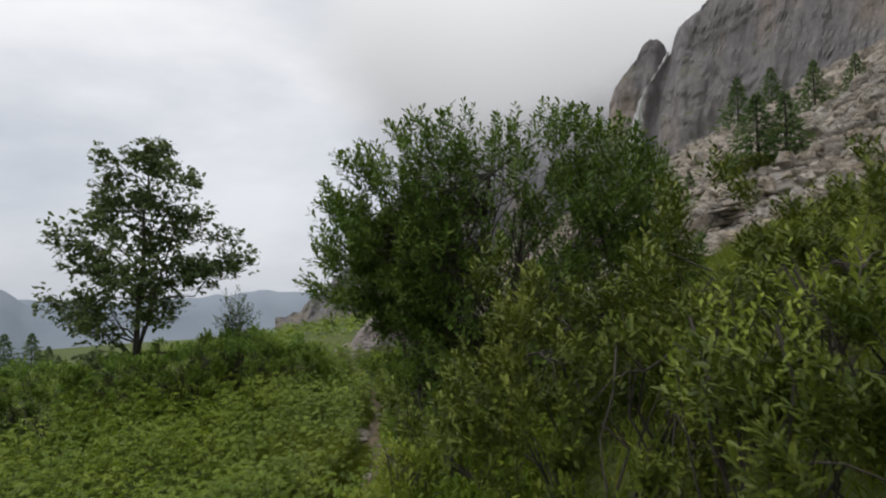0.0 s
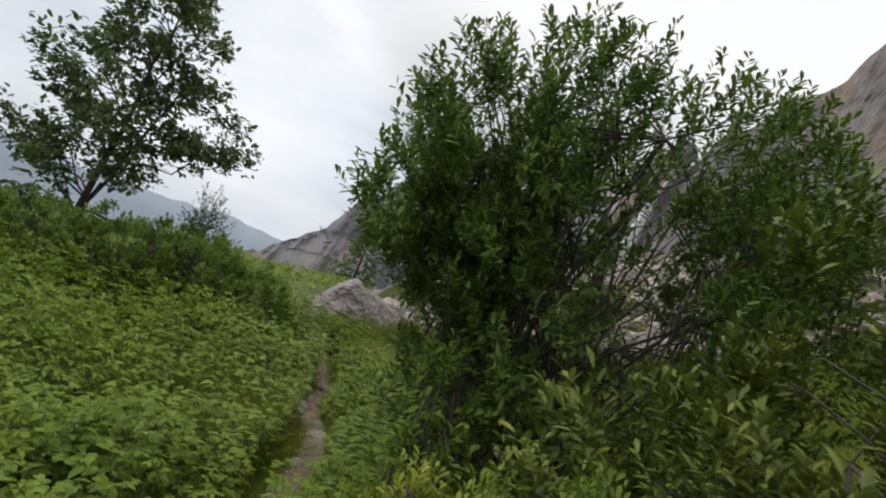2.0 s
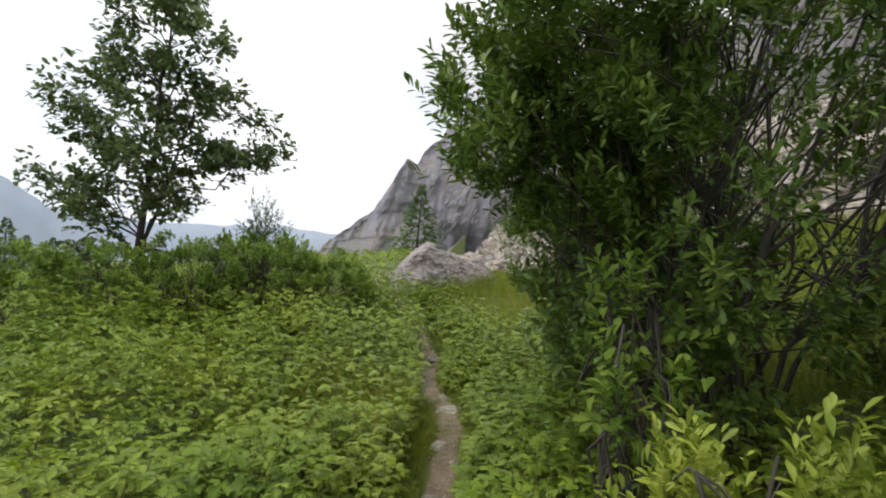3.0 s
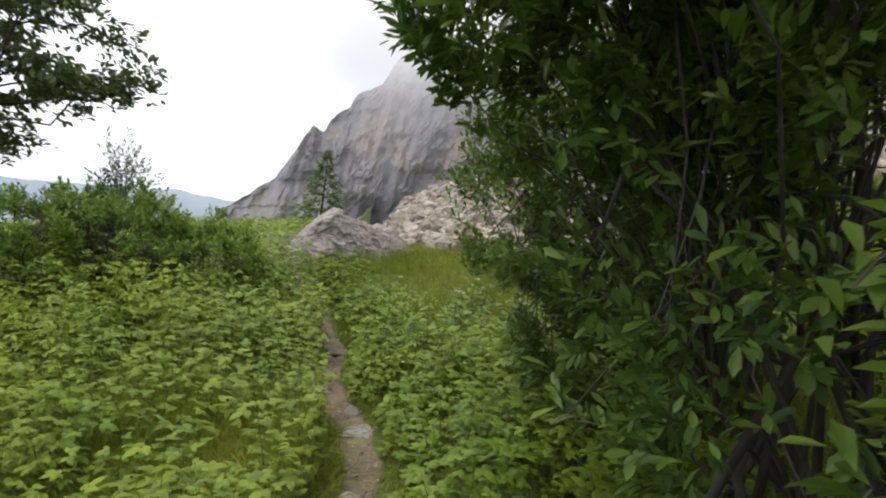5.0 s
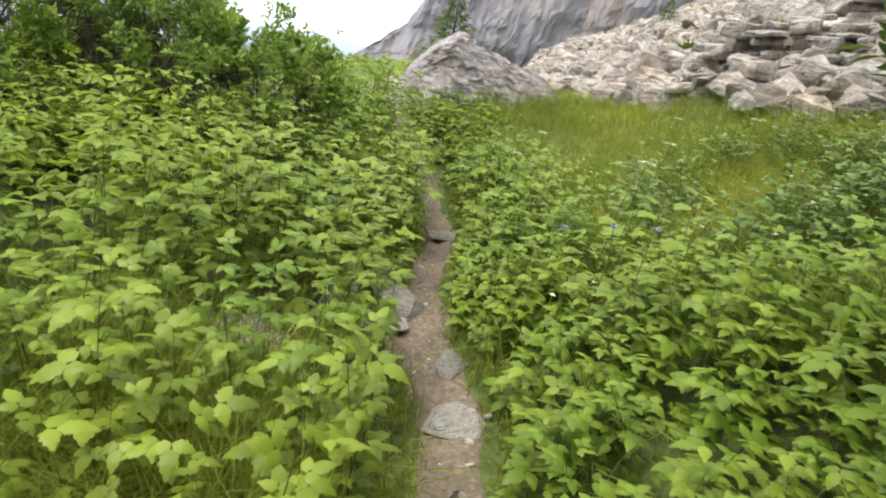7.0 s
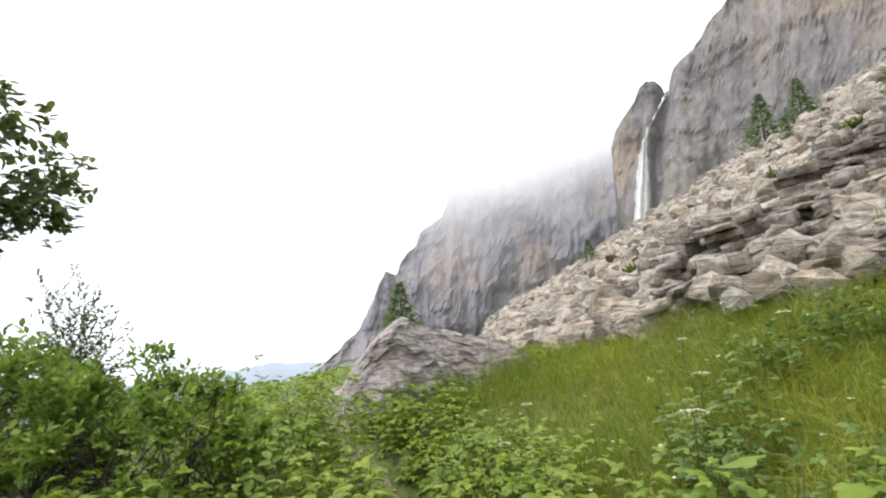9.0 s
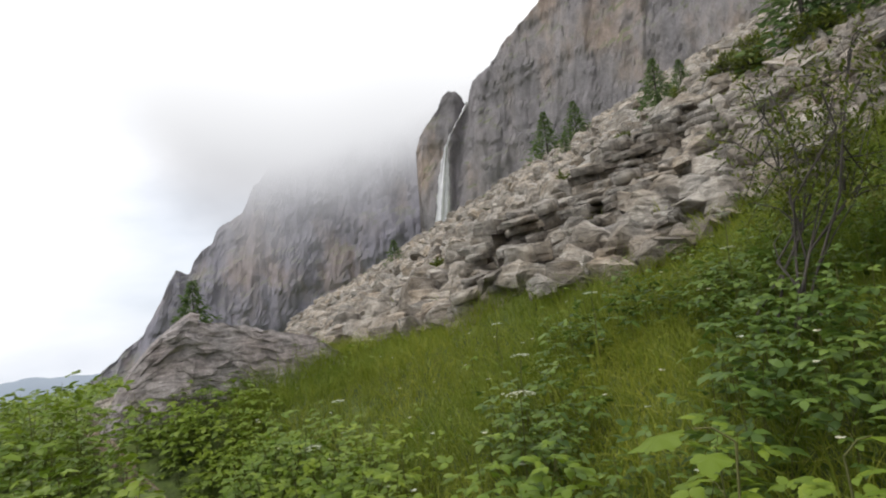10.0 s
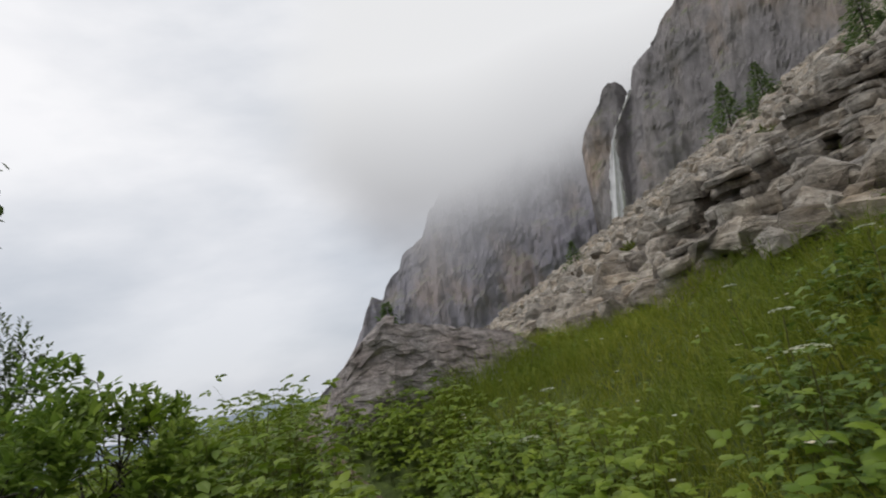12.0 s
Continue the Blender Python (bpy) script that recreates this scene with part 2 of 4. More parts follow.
# ---- the lie of the land ----
RNG = np.random.default_rng(7)
TRAIL_Y = [-6.0, 0.0, 0.8, 1.4, 2.0, 2.6, 3.6, 5.0, 6.5, 8.2, 9.0, 9.8, 10.6, 11.4, 13.0, 14.6, 18.0, 30.0]
TRAIL_X = [0.5, 0.0, -0.45, -0.6, -0.84, -1.03, -1.17, -1.15, -1.1, -1.04, -1.14, -1.36, -1.44, -1.42, -1.75, -2.7, -4.2, -8.0]
TRAIL_Z = [0.9, 0.0, -0.13, -0.38, -0.56, -0.7, -0.82, -0.98, -1.2, -1.24, -1.28, -1.33, -1.34, -1.34, -1.24, -1.08, -0.85, -0.6]
SIDE_D = [0.0, 0.25, 3.0, 5.5, 9.0, 16.0, 40.0, 120.0, 400.0, 4000.0]
SIDE_H = [0.0, 0.06, 1.12, 2.3, 4.1, 7.8, 20.5, 63.0, 150.0, 200.0]


def trail_x(y):
    return np.interp(y, TRAIL_Y, TRAIL_X)


def land(x, y):
    """Height of the bare ground."""
    x, y = np.asarray(x, float), np.asarray(y, float)
    tz = np.interp(y, TRAIL_Y, TRAIL_Z)
    side = x - np.where(y < 14, trail_x(y), -2.0)
    far = np.hypot(x, y)
    fade = np.exp(-np.maximum(-side - 0.2, 0) / 2.5)
    meadow = -1.3 + 0.05 * np.clip(far - 12.5, 0, 7) - 0.11 * np.clip(far - 34, 0, 1200) - 0.02 * np.clip(far - 1234, 0, 2500)
    meadow = meadow - 0.13 * np.clip(-x - 5.0, 0, 30) * np.clip((y - 3) / 5, 0, 1)
    left = tz * fade + meadow * (1 - fade)
    ahead = np.clip((y - 18) / 12, 0, 1)
    right_base = tz * (1 - ahead) + (meadow + (-2.0 - meadow) * np.clip(side / (0.06 * far + 0.5), 0, 1)) * ahead
    right = right_base + np.interp(side, SIDE_D, SIDE_H)
    z = np.where(side < 0, left, right)
    bumps = 0.05 * np.sin(1.7 * x + 0.6 * y) * np.sin(1.3 * y - 0.4 * x) * np.clip(np.abs(side) - 0.3, 0, 1)
    mound = 0.62 * np.exp(-((x + 2.2) ** 2 + (y - 15.0) ** 2) / 2.2)
    return z + bumps + mound


def land1(x, y):
    return float(land(x, y))


def mesh_from(name, verts, faces, material, smooth=False):
    """A mesh from arrays: verts (n, 3), faces (m, k) with k corners each."""
    me = bpy.data.meshes.new(name)
    verts, faces = np.ascontiguousarray(verts, np.float32), np.ascontiguousarray(faces, np.int32)
    m, k = faces.shape
    me.vertices.add(len(verts))
    me.vertices.foreach_set("co", verts.ravel())
    me.loops.add(m * k)
    me.loops.foreach_set("vertex_index", faces.ravel())
    me.polygons.add(m)
    me.polygons.foreach_set("loop_start", np.arange(0, m * k, k, dtype=np.int32))
    me.update(calc_edges=True)
    me.validate()
    me.materials.append(material)
    me.polygons.foreach_set("use_smooth", np.full(len(me.polygons), smooth))
    return me


def grid_mesh(name, pts, material, smooth=True):
    """pts (rows, cols, 3) joined into quads."""
    r, c = pts.shape[:2]
    i = np.arange(r * c).reshape(r, c)
    quads = np.stack([i[:-1, :-1], i[:-1, 1:], i[1:, 1:], i[1:, :-1]], -1).reshape(-1, 4)
    return mesh_from(name, pts.reshape(-1, 3), quads, material, smooth)


def part(name, me, parent, label=""):
    ob = new(name, me)
    ob.parent = parent
    return tagged(ob, label)


def spread(n, reach, k):
    return np.sinh(np.linspace(-1, 1, n) * k) / math.sinh(k) * reach


gx, gy = spread(231, 4200, 8.6) - 1.2, spread(231, 4200, 8.2) + 8.0
GX, GY = np.meshgrid(gx, gy)
ground = new("ground", grid_mesh("ground", np.stack([GX, GY, land(GX, GY)], -1), TURF))
tagged(ground, "rough green mountain meadow sloping up to scree", "ground", kind="structure")

def bare_patch(y):
    return 0.85 * np.exp(-((np.asarray(y) - 4.75) / 0.42) ** 2) + 0.42 * np.exp(-((np.asarray(y) - 9.72) / 0.3) ** 2)


ty = np.linspace(-4, 17.5, 260)
tw = np.interp(ty, [-4, 2, 2.6, 4.2, 5, 9, 10], [0.12, 0.1, 0.06, 0.06, 0.12, 0.13, 0.14]) + 0.02 * np.sin(ty * 2.3) + 0.02 * np.sin(ty * 7.1) - 0.05 * np.clip((ty - 10.5) / 2, 0, 1) + 0.05 * np.exp(-((ty - 9.75) / 0.35) ** 2)
rows_t = []
for s in np.linspace(-1, 1, 9):
    xx = trail_x(ty) + s * (tw + (s < 0) * bare_patch(ty))
    rows_t.append(np.stack([xx, ty, land(xx, ty) + 0.02 + 0.012 * np.sin(ty * 11 + 5 * s) - 0.03 * (abs(s) > 0.99)], -1))
trail = new("trail", grid_mesh("trail", np.stack(rows_t), TRAIL))
tagged(trail, "narrow trodden earth footpath through tall herbs", "path", kind="structure")


# ---- leaves, blades and twigs ----
OVAL = np.array([(0, 0, 0), (0.36, 0.24, 0.07), (0.74, 0.19, 0.04), (1, 0, -0.08), (0.74, -0.19, 0.04), (0.36, -0.24, 0.07)])
OVAL_F = np.array([(0, 3, 2, 1), (0, 5, 4, 3)])
HERB_LEAF = np.array([(0, 0, 0), (0.45, 0, 0.07), (1, 0, -0.22), (0.2, 0.2, 0.0), (0.6, 0.25, 0.0), (0.85, 0.1, -0.12), (0.2, -0.2, 0.0), (0.6, -0.25, 0.0), (0.85, -0.1, -0.12)])
HERB_F = np.array([(0, 1, 4, 3), (1, 2, 5, 4), (0, 6, 7, 1), (1, 7, 8, 2)])
RIM = np.array([(0.12, 0.15, 0), (0.25, 0.27, -0.01), (0.33, 0.22, 0), (0.48, 0.28, -0.02), (0.56, 0.2, -0.01), (0.7, 0.2, -0.05), (0.76, 0.12, -0.05), (0.88, 0.08, -0.1)])
TOOTHED = np.concatenate([[(0, 0, 0), (0.33, 0, 0.06), (0.66, 0, 0.05), (1, 0, -0.16)], RIM, RIM * np.array([1, -1, 1])])
TOOTHED_F = np.array([t for k, flip in ((3, 1), (11, -1)) for t in ((1, 0, k + 1)[::flip], (1, k + 1, k + 2)[::flip], (1, k + 2, k + 3)[::flip], (1, k + 3, k + 4)[::flip], (2, 1, k + 4)[::flip], (2, k + 4, k + 5)[::flip], (2, k + 5, k + 6)[::flip], (2, k + 6, k + 7)[::flip], (2, k + 7, k + 8)[::flip], (2, k + 8, 3)[::flip])])
NARROW = OVAL * np.array([1, 0.78, 1])
LANCE = np.array([(0, 0, 0), (0.4, 0.14, 0.05), (0.72, 0.17, 0.03), (1, 0, -0.06), (0.72, -0.17, 0.03), (0.4, -0.14, 0.05)])
OBOVATE = np.array([(0, 0, 0), (0.4, 0.15, 0.06), (0.76, 0.22, 0.02), (1, 0, -0.14), (0.76, -0.22, 0.02), (0.4, -0.15, 0.06)])


def trio(shape, faces, side=0.82):
    """A leaf of three leaflets on one stalk: the middle one ahead, the others spread to its sides."""
    pts, tris = [], []
    for k, (turn, size, ahead) in enumerate(((0, 1.0, 0.3), (68, side, 0.1), (-68, side, 0.1))):
        c, w = math.cos(radians(turn)), math.sin(radians(turn))
        q = np.stack([ahead + size * (shape[:, 0] * c - shape[:, 1] * w), size * (shape[:, 0] * w + shape[:, 1] * c), size * shape[:, 2] - 0.06 * size * shape[:, 0] ** 2], -1)
        pts.append(q)
        tris.append(faces + k * len(shape))
    return np.concatenate(pts), np.concatenate(tris)


WIDE = np.array([1, 1.15, 0.85])
TRIO, TRIO_F = trio(TOOTHED * WIDE, TOOTHED_F)
TRIO_FAR, TRIO_FAR_F = trio(HERB_LEAF * WIDE, HERB_F)
TRIO_PLAIN, TRIO_PLAIN_F = trio(OVAL * np.array([1, 1.15, 1.4]), OVAL_F)


def unit(v):
    return v / np.maximum(np.linalg.norm(v, axis=-1, keepdims=True), 1e-9)


def leaf_cloud(name, pos, along, face, size, shape, faces, material):
    """One leaf of the given shape at each pos, pointing along, its upper side turned to face."""
    a = unit(along)
    w = unit(np.cross(face, a))
    f = np.cross(a, w)
    k = len(shape)
    v = pos[:, None] + size[:, None, None] * (shape[None, :, 0:1] * a[:, None] + shape[None, :, 1:2] * w[:, None] + shape[None, :, 2:3] * f[:, None])
    idx = faces[None] + (np.arange(len(pos)) * k)[:, None, None]
    return mesh_from(name, v.reshape(-1, 3), idx.reshape(-1, faces.shape[1]), material, True)


def off_trail(p, gap=0.42, head=2.0, left=0.13):
    """True for points clear of the walked way."""
    tz = np.interp(p[:, 1], TRAIL_Y, TRAIL_Z)
    side = p[:, 0] - trail_x(p[:, 1])
    walked = left * ((side < 0) & (p[:, 1] > 6.0) & (p[:, 1] < 9.3))
    return (np.abs(side) > gap + walked) | (p[:, 2] > tz + head)


class Tubes:
    """Tapered round limbs gathered into one mesh."""

    def __init__(self):
        self.v, self.f, self.n = [], [], 0

    def add(self, pts, r0, r1, sides=5):
        pts = np.asarray(pts, float)
        t = unit(np.gradient(pts, axis=0))
        ref = np.array([0.3, 0.9, 0.1])
        u = unit(np.cross(t, ref))
        w = np.cross(t, u)
        rad = np.linspace(r0, r1, len(pts))
        ang = np.linspace(0, 2 * np.pi, sides, endpoint=False)
        ring = pts[:, None] + rad[:, None, None] * (np.cos(ang)[None, :, None] * u[:, None] + np.sin(ang)[None, :, None] * w[:, None])
        i = np.arange(len(pts) * sides).reshape(len(pts), sides) + self.n
        j = np.roll(i, -1, axis=1)
        self.v.append(ring.reshape(-1, 3))
        self.f.append(np.stack([i[:-1], j[:-1], j[1:], i[1:]], -1).reshape(-1, 4))
        self.n += len(pts) * sides

    def mesh(self, name, material):
        return mesh_from(name, np.concatenate(self.v), np.concatenate(self.f), material, True)


def bend(a, b, sag, steps=6, wobble=0.04):
    a, b = np.asarray(a, float), np.asarray(b, float)
    s = np.linspace(0, 1, steps)[:, None]
    p = a + (b - a) * s
    p[:, 2] += sag * np.sin(np.pi * s[:, 0])
    d = np.linalg.norm(b - a)
    p[1:-1] += RNG.normal(0, wobble * d, (steps - 2, 3))
    return p


def lump(u, seed):
    """An uneven outline: a factor for each direction."""
    return np.array([1 + 0.42 * noise.noise(Vector(q) * 1.7 + Vector((seed, 0, 0))) + 0.26 * noise.noise(Vector(q) * 4.1 + Vector((0, seed, 0))) for q in u])


def shrub(name, x, y, middle, radii, twigs, per_twig, leaf, shape, material, label, group="", stems=9, seed=1.0, twig_len=0.22, hollow=0.45, low=-0.75, lift=0.5, category="shrub", bark=BARK, gap=0.42, limbs=160, boxy=1.0, clump=0.0, stem_r=0.011, head=2.0, vase=None, lumpy=1.0, skew=None, clear=None):
    """A many-stemmed shrub: stems, limbs and a leafy crown in an uneven oval."""
    base = np.array([x, y, land1(x, y)])
    thing = new(name)
    thing.location = base
    middle, radii = np.asarray(middle, float), np.asarray(radii, float)
    u = unit(RNG.normal(size=(twigs, 3)))
    u = u[u[:, 2] > low]
    r = (hollow + (1 - hollow) * RNG.random(len(u)) ** 0.6) * (1 + lumpy * (lump(u, seed) - 1))
    tip = middle + np.sign(u) * np.abs(u) ** boxy * radii * r[:, None]
    if vase:
        tip[:, :2] = middle[:2] + (tip[:, :2] - middle[:2]) * np.interp(tip[:, 2] - base[2], vase[0], vase[1])[:, None]
    if skew:
        tip[:, 0] += skew[1] * np.maximum(tip[:, 1] - skew[0], 0)
    if clump:
        heads = tip[RNG.integers(0, len(tip), max(8, len(tip) // 26))]
        near = heads[np.argmin(((tip[:, None] - heads[None]) ** 2).sum(-1), 1)]
        tip = tip + (near - tip) * clump
    tip[:, 2] = np.maximum(tip[:, 2], land(tip[:, 0], tip[:, 1]) + 0.12)
    keep = off_trail(tip, gap, head)
    if clear:
        keep &= off_trail(tip, np.interp(tip[:, 1], clear[0], clear[1]), clear[2])
    tip, u = tip[keep], u[keep]
    out = unit(u + np.array([0, 0, lift]) + RNG.normal(0, 0.35, u.shape))
    n = len(tip) * per_twig
    along_t = np.tile((np.arange(per_twig) + 0.5) / per_twig, len(tip))
    o = np.repeat(out, per_twig, axis=0)
    p = np.repeat(tip, per_twig, axis=0) + o * ((along_t - 0.6) * twig_len)[:, None]
    side = unit(np.cross(o, RNG.normal(size=(n, 3))))
    d = o * (0.35 + 0.7 * along_t)[:, None] + side * 0.8
    d[:, 2] -= 0.12
    face = unit(np.array([0, 0, 1.0]) + 0.5 * o + RNG.normal(0, 0.35, (n, 3)))
    size = leaf * RNG.uniform(0.65, 1.25, n)
    ok = off_trail(p, gap, head)
    me = leaf_cloud("crown", (p - base)[ok], d[ok], face[ok], size[ok], shape, OVAL_F, material)
    part("crown", me, thing)
    feet = base + np.stack([RNG.normal(0, 0.12 * radii[0] + 0.03, stems), RNG.normal(0, 0.12 * radii[1] + 0.03, stems), np.full(stems, -0.08)], -1)
    ends = []
    for k in range(stems):
        a = 2 * np.pi * (k + RNG.random() * 0.6) / stems
        goal = middle + radii * np.array([0.5 * np.cos(a), 0.5 * np.sin(a), RNG.uniform(0.1, 0.65)])
        line = bend(feet[k], goal, 0.05, 7)
        stem = Tubes()
        stem.add(line - base, 0.006 + stem_r * radii[2], 0.006, 6)
        part("stem", stem.mesh("stem", bark), thing)
        ends.append(line)
    tubes = Tubes()
    for q in tip[:: max(1, len(tip) // limbs)]:
        line = ends[int(np.argmin([np.linalg.norm(e[4] - q) for e in ends]))]
        s = line[int(RNG.integers(2, 7))]
        path = bend(s, q, 0.04, 4)
        if off_trail(path, gap * 0.8, head).all():
            tubes.add(path - base, 0.004 + 0.002 * radii[2], 0.002, 4)
    if tubes.n:
        tagged(part("brushwood", tubes.mesh("brushwood", bark), thing), kind="stuff")
    return tagged(thing, label, category, group)


# ---- distance: hills, cliffs, waterfall, cloud ----
EYE_AT = np.array([-1.2, 8.0, 0.2])


def bearing(az, el, r):
    """A place by its bearing and height angle in degrees, r metres away on the level."""
    a, e = np.radians(az), np.radians(el)
    return np.stack([EYE_AT[0] + r * np.sin(a), EYE_AT[1] + r * np.cos(a), EYE_AT[2] + r * np.tan(e)], -1)


def fractal(points, octaves, seed):
    return np.array([noise.fractal(Vector(p) + Vector((seed, seed, 0)), 1.0, 2.1, octaves) for p in points])


def cliff(name, az0, az1, cols, rows, r0, r1, ridge_az, ridge_el, relief, material, label, seed, jag=0.5, cleft=None):
    """A rock wall that rises from behind the slope to an uneven ridge."""
    az = np.linspace(az0, az1, cols)
    top = np.interp(az, ridge_az, ridge_el)
    top = top + jag * fractal(np.stack([az * 0.9, az * 0, az * 0], -1), 4, seed)
    r = np.interp(az, [az0, az1], [r0, r1])
    pts = np.zeros((rows + 3, cols, 3))
    for k in range(rows):
        s = k / (rows - 1)
        el = -9 + (top + 9) * s
        pts[k] = bearing(az, el, r + 16 * s * s)
        q = pts[k] * np.array([0.035, 0.035, 0.016])
        f = fractal(q, 6, seed) + 0.7 * np.abs(fractal(q * np.array([1.6, 1.6, 0.5]), 4, seed + 9))
        away = unit(np.stack([np.sin(np.radians(az)), np.cos(np.radians(az)), az * 0], -1))
        if cleft:
            f = f + cleft[2] / relief * np.exp(-((az - np.interp(el, *cleft[0])) / cleft[1]) ** 2)
        f = f + 0.35 * np.round(3 * fractal(q * np.array([0.5, 0.5, 3.0]), 3, seed + 4)) / 3
        pts[k] += away * (relief * f)[:, None]
    for k in range(3):
        back = np.stack([np.sin(np.radians(az)), np.cos(np.radians(az)), az * 0 - 0.35], -1)
        pts[rows + k] = pts[rows - 1] + back * (14 + 30 * k)
    return tagged(new(name, grid_mesh(name, pts, material, False)), label, "cliff", kind="structure")


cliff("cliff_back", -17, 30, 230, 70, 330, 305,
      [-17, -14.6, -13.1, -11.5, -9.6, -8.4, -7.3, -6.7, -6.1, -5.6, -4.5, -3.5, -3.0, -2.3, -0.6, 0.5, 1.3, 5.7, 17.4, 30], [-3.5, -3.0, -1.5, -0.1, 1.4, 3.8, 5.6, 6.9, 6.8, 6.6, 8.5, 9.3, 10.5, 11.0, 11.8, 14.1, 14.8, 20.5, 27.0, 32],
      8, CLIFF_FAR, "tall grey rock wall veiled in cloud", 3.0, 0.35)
cliff("cliff_front", 16.0, 80, 330, 110, 262, 150,
      [16.0, 16.4, 16.7, 17.4, 18.5, 19.4, 20.1, 20.6, 21.4, 22.1, 22.5, 22.9, 23.3, 25.3, 27.2, 29.0, 30.9, 32.0, 36, 50, 80], [2, 9, 16.2, 17.8, 19.0, 20.2, 21.3, 21.7, 21.7, 21.4, 20.6, 21.9, 22.4, 23.3, 25.2, 26.4, 27.6, 29.0, 34.5, 47, 55],
      6.5, CLIFF_NEAR, "brown-grey crag with a rock pillar at its edge", 11.0, 0.2, (([6, 10, 15, 19, 21.5], [20.2, 20.4, 20.8, 21.9, 22.6]), 0.7, 9))

FALL_AZ = [22.55, 22.2, 21.5, 20.4, 19.75, 19.3, 18.9, 18.5]
FALL_EL = [20.3, 19.7, 18.8, 17.4, 16.0, 13.6, 11.2, 8.0]
FALL_W = [0.2, 0.32, 0.12, 0.12, 0.4, 1.05, 1.3, 1.5]
fall_s = np.linspace(0, 7, 60)
fa, fe, fw = (np.interp(fall_s, range(8), v) for v in (FALL_AZ, FALL_EL, FALL_W))
fall_rows = []
for s in np.linspace(-1, 1, 9):
    wob = 0.06 * np.sin(fall_s * 9 + 4 * s) + 0.04 * np.sin(fall_s * 23 + 9 * s)
    fall_rows.append(bearing(fa + 0.5 * s * fw + wob * abs(s), fe, 236 + 2.0 * s * s + 0.8 * np.sin(7 * s + fall_s)))
tagged(new("waterfall", grid_mesh("waterfall", np.stack(fall_rows), FALL)), "thin white waterfall down a dark rock cleft", "waterfall")


def cloud_bank(name, r, az0, az1, el0, el1, cover, label):
    az, el = np.linspace(az0, az1, 90), np.linspace(el0, el1, 50)
    A, E = np.meshgrid(az, el)
    ob = new(name, grid_mesh(name, bearing(A.ravel(), E.ravel(), r + 6 * np.sin(A.ravel() * 0.3)).reshape(50, 90, 3), CLOUD))
    at = ob.data.attributes.new("cover", "FLOAT", "POINT")
    at.data.foreach_set("value", cover(A, E).ravel().astype(np.float32))
    ob.visible_shadow = False
    return tagged(ob, label, "cloud", kind="backdrop")


def veil(A, E):
    line = np.interp(A, [-12, 0, 9, 17.5, 24], [13.5, 12.5, 14.5, 17.0, 19.5])
    c = np.minimum((E - line) / 6.5, 1.1)
    return c - 3.4 * np.clip((-1 - A) / 21, 0, 1) ** 1.4 - 3.0 * np.clip((E - 25) / 27, 0, 1) ** 1.3


cloud_bank("cloud_low", 288, -24, 46, 4, 54, veil, "pale cloud lying across the ridge")


def far_hill(name, az0, az1, r, az, el, label):
    a = np.linspace(az0, az1, 160)
    top = np.interp(a, az, el) + 0.18 * fractal(np.stack([a * 0.7, a * 0, a * 0], -1), 5, r * 0.01)
    pts = np.stack([bearing(a, top - 12 * (1 - s), r * (1 - 0.25 * (1 - s))) for s in np.linspace(0, 1, 8)] + [bearing(a, top - 2, r * 1.1)])
    tagged(new(name, grid_mesh(name, pts, HILL)), label, "hill", kind="backdrop")


far_hill("hill_far", -75, 0, 1700, [-75, -55, -40, -30, -22, -18, -15, -10, 0], [0.6, 0.4, -0.9, -1.7, -1.4, -1.0, -1.3, -1.6, -1.8], "distant wooded hills coloured blue-grey for haze")
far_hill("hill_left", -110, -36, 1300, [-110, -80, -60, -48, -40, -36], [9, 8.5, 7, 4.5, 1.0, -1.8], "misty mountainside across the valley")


# ---- rocks ----
def roughen(bm, seed, amount):
    """Break up the flat faces of a block."""
    bmesh.ops.subdivide_edges(bm, edges=[e for e in bm.edges if e.calc_length() > 0.16], cuts=1, use_grid_fill=True)
    bmesh.ops.triangulate(bm, faces=bm.faces[:])
    for v in bm.verts:
        q = v.co * 3.2 + Vector((seed, 0, 0))
        v.co += v.co.normalized() * amount * (noise.fractal(q, 1.0, 2.0, 3) + 0.6 * noise.cell(q * 1.3))


def rock_mesh(name, seed, size, points=16, material=ROCK, rough=0.0):
    """An angular, layered block: the hull of points pushed out towards a box."""
    r = np.random.default_rng(seed)
    p = unit(r.normal(size=(points, 3)))
    p = np.sign(p) * np.abs(p) ** 0.6 * np.asarray(size) * 0.62
    p[:, 2] = np.round(p[:, 2] / (size[2] * 0.36)) * size[2] * 0.36 + r.normal(0, 0.03 * size[2], points)
    bm = bmesh.new()
    for q in p:
        bm.verts.new(q)
    hull = bmesh.ops.convex_hull(bm, input=bm.verts)
    bmesh.ops.delete(bm, geom=[v for v in bm.verts if not v.link_faces], context="VERTS")
    if rough:
        roughen(bm, seed, rough)
    me = bpy.data.meshes.new(name)
    bm.to_mesh(me)
    bm.free()
    me.materials.append(material)
    return me


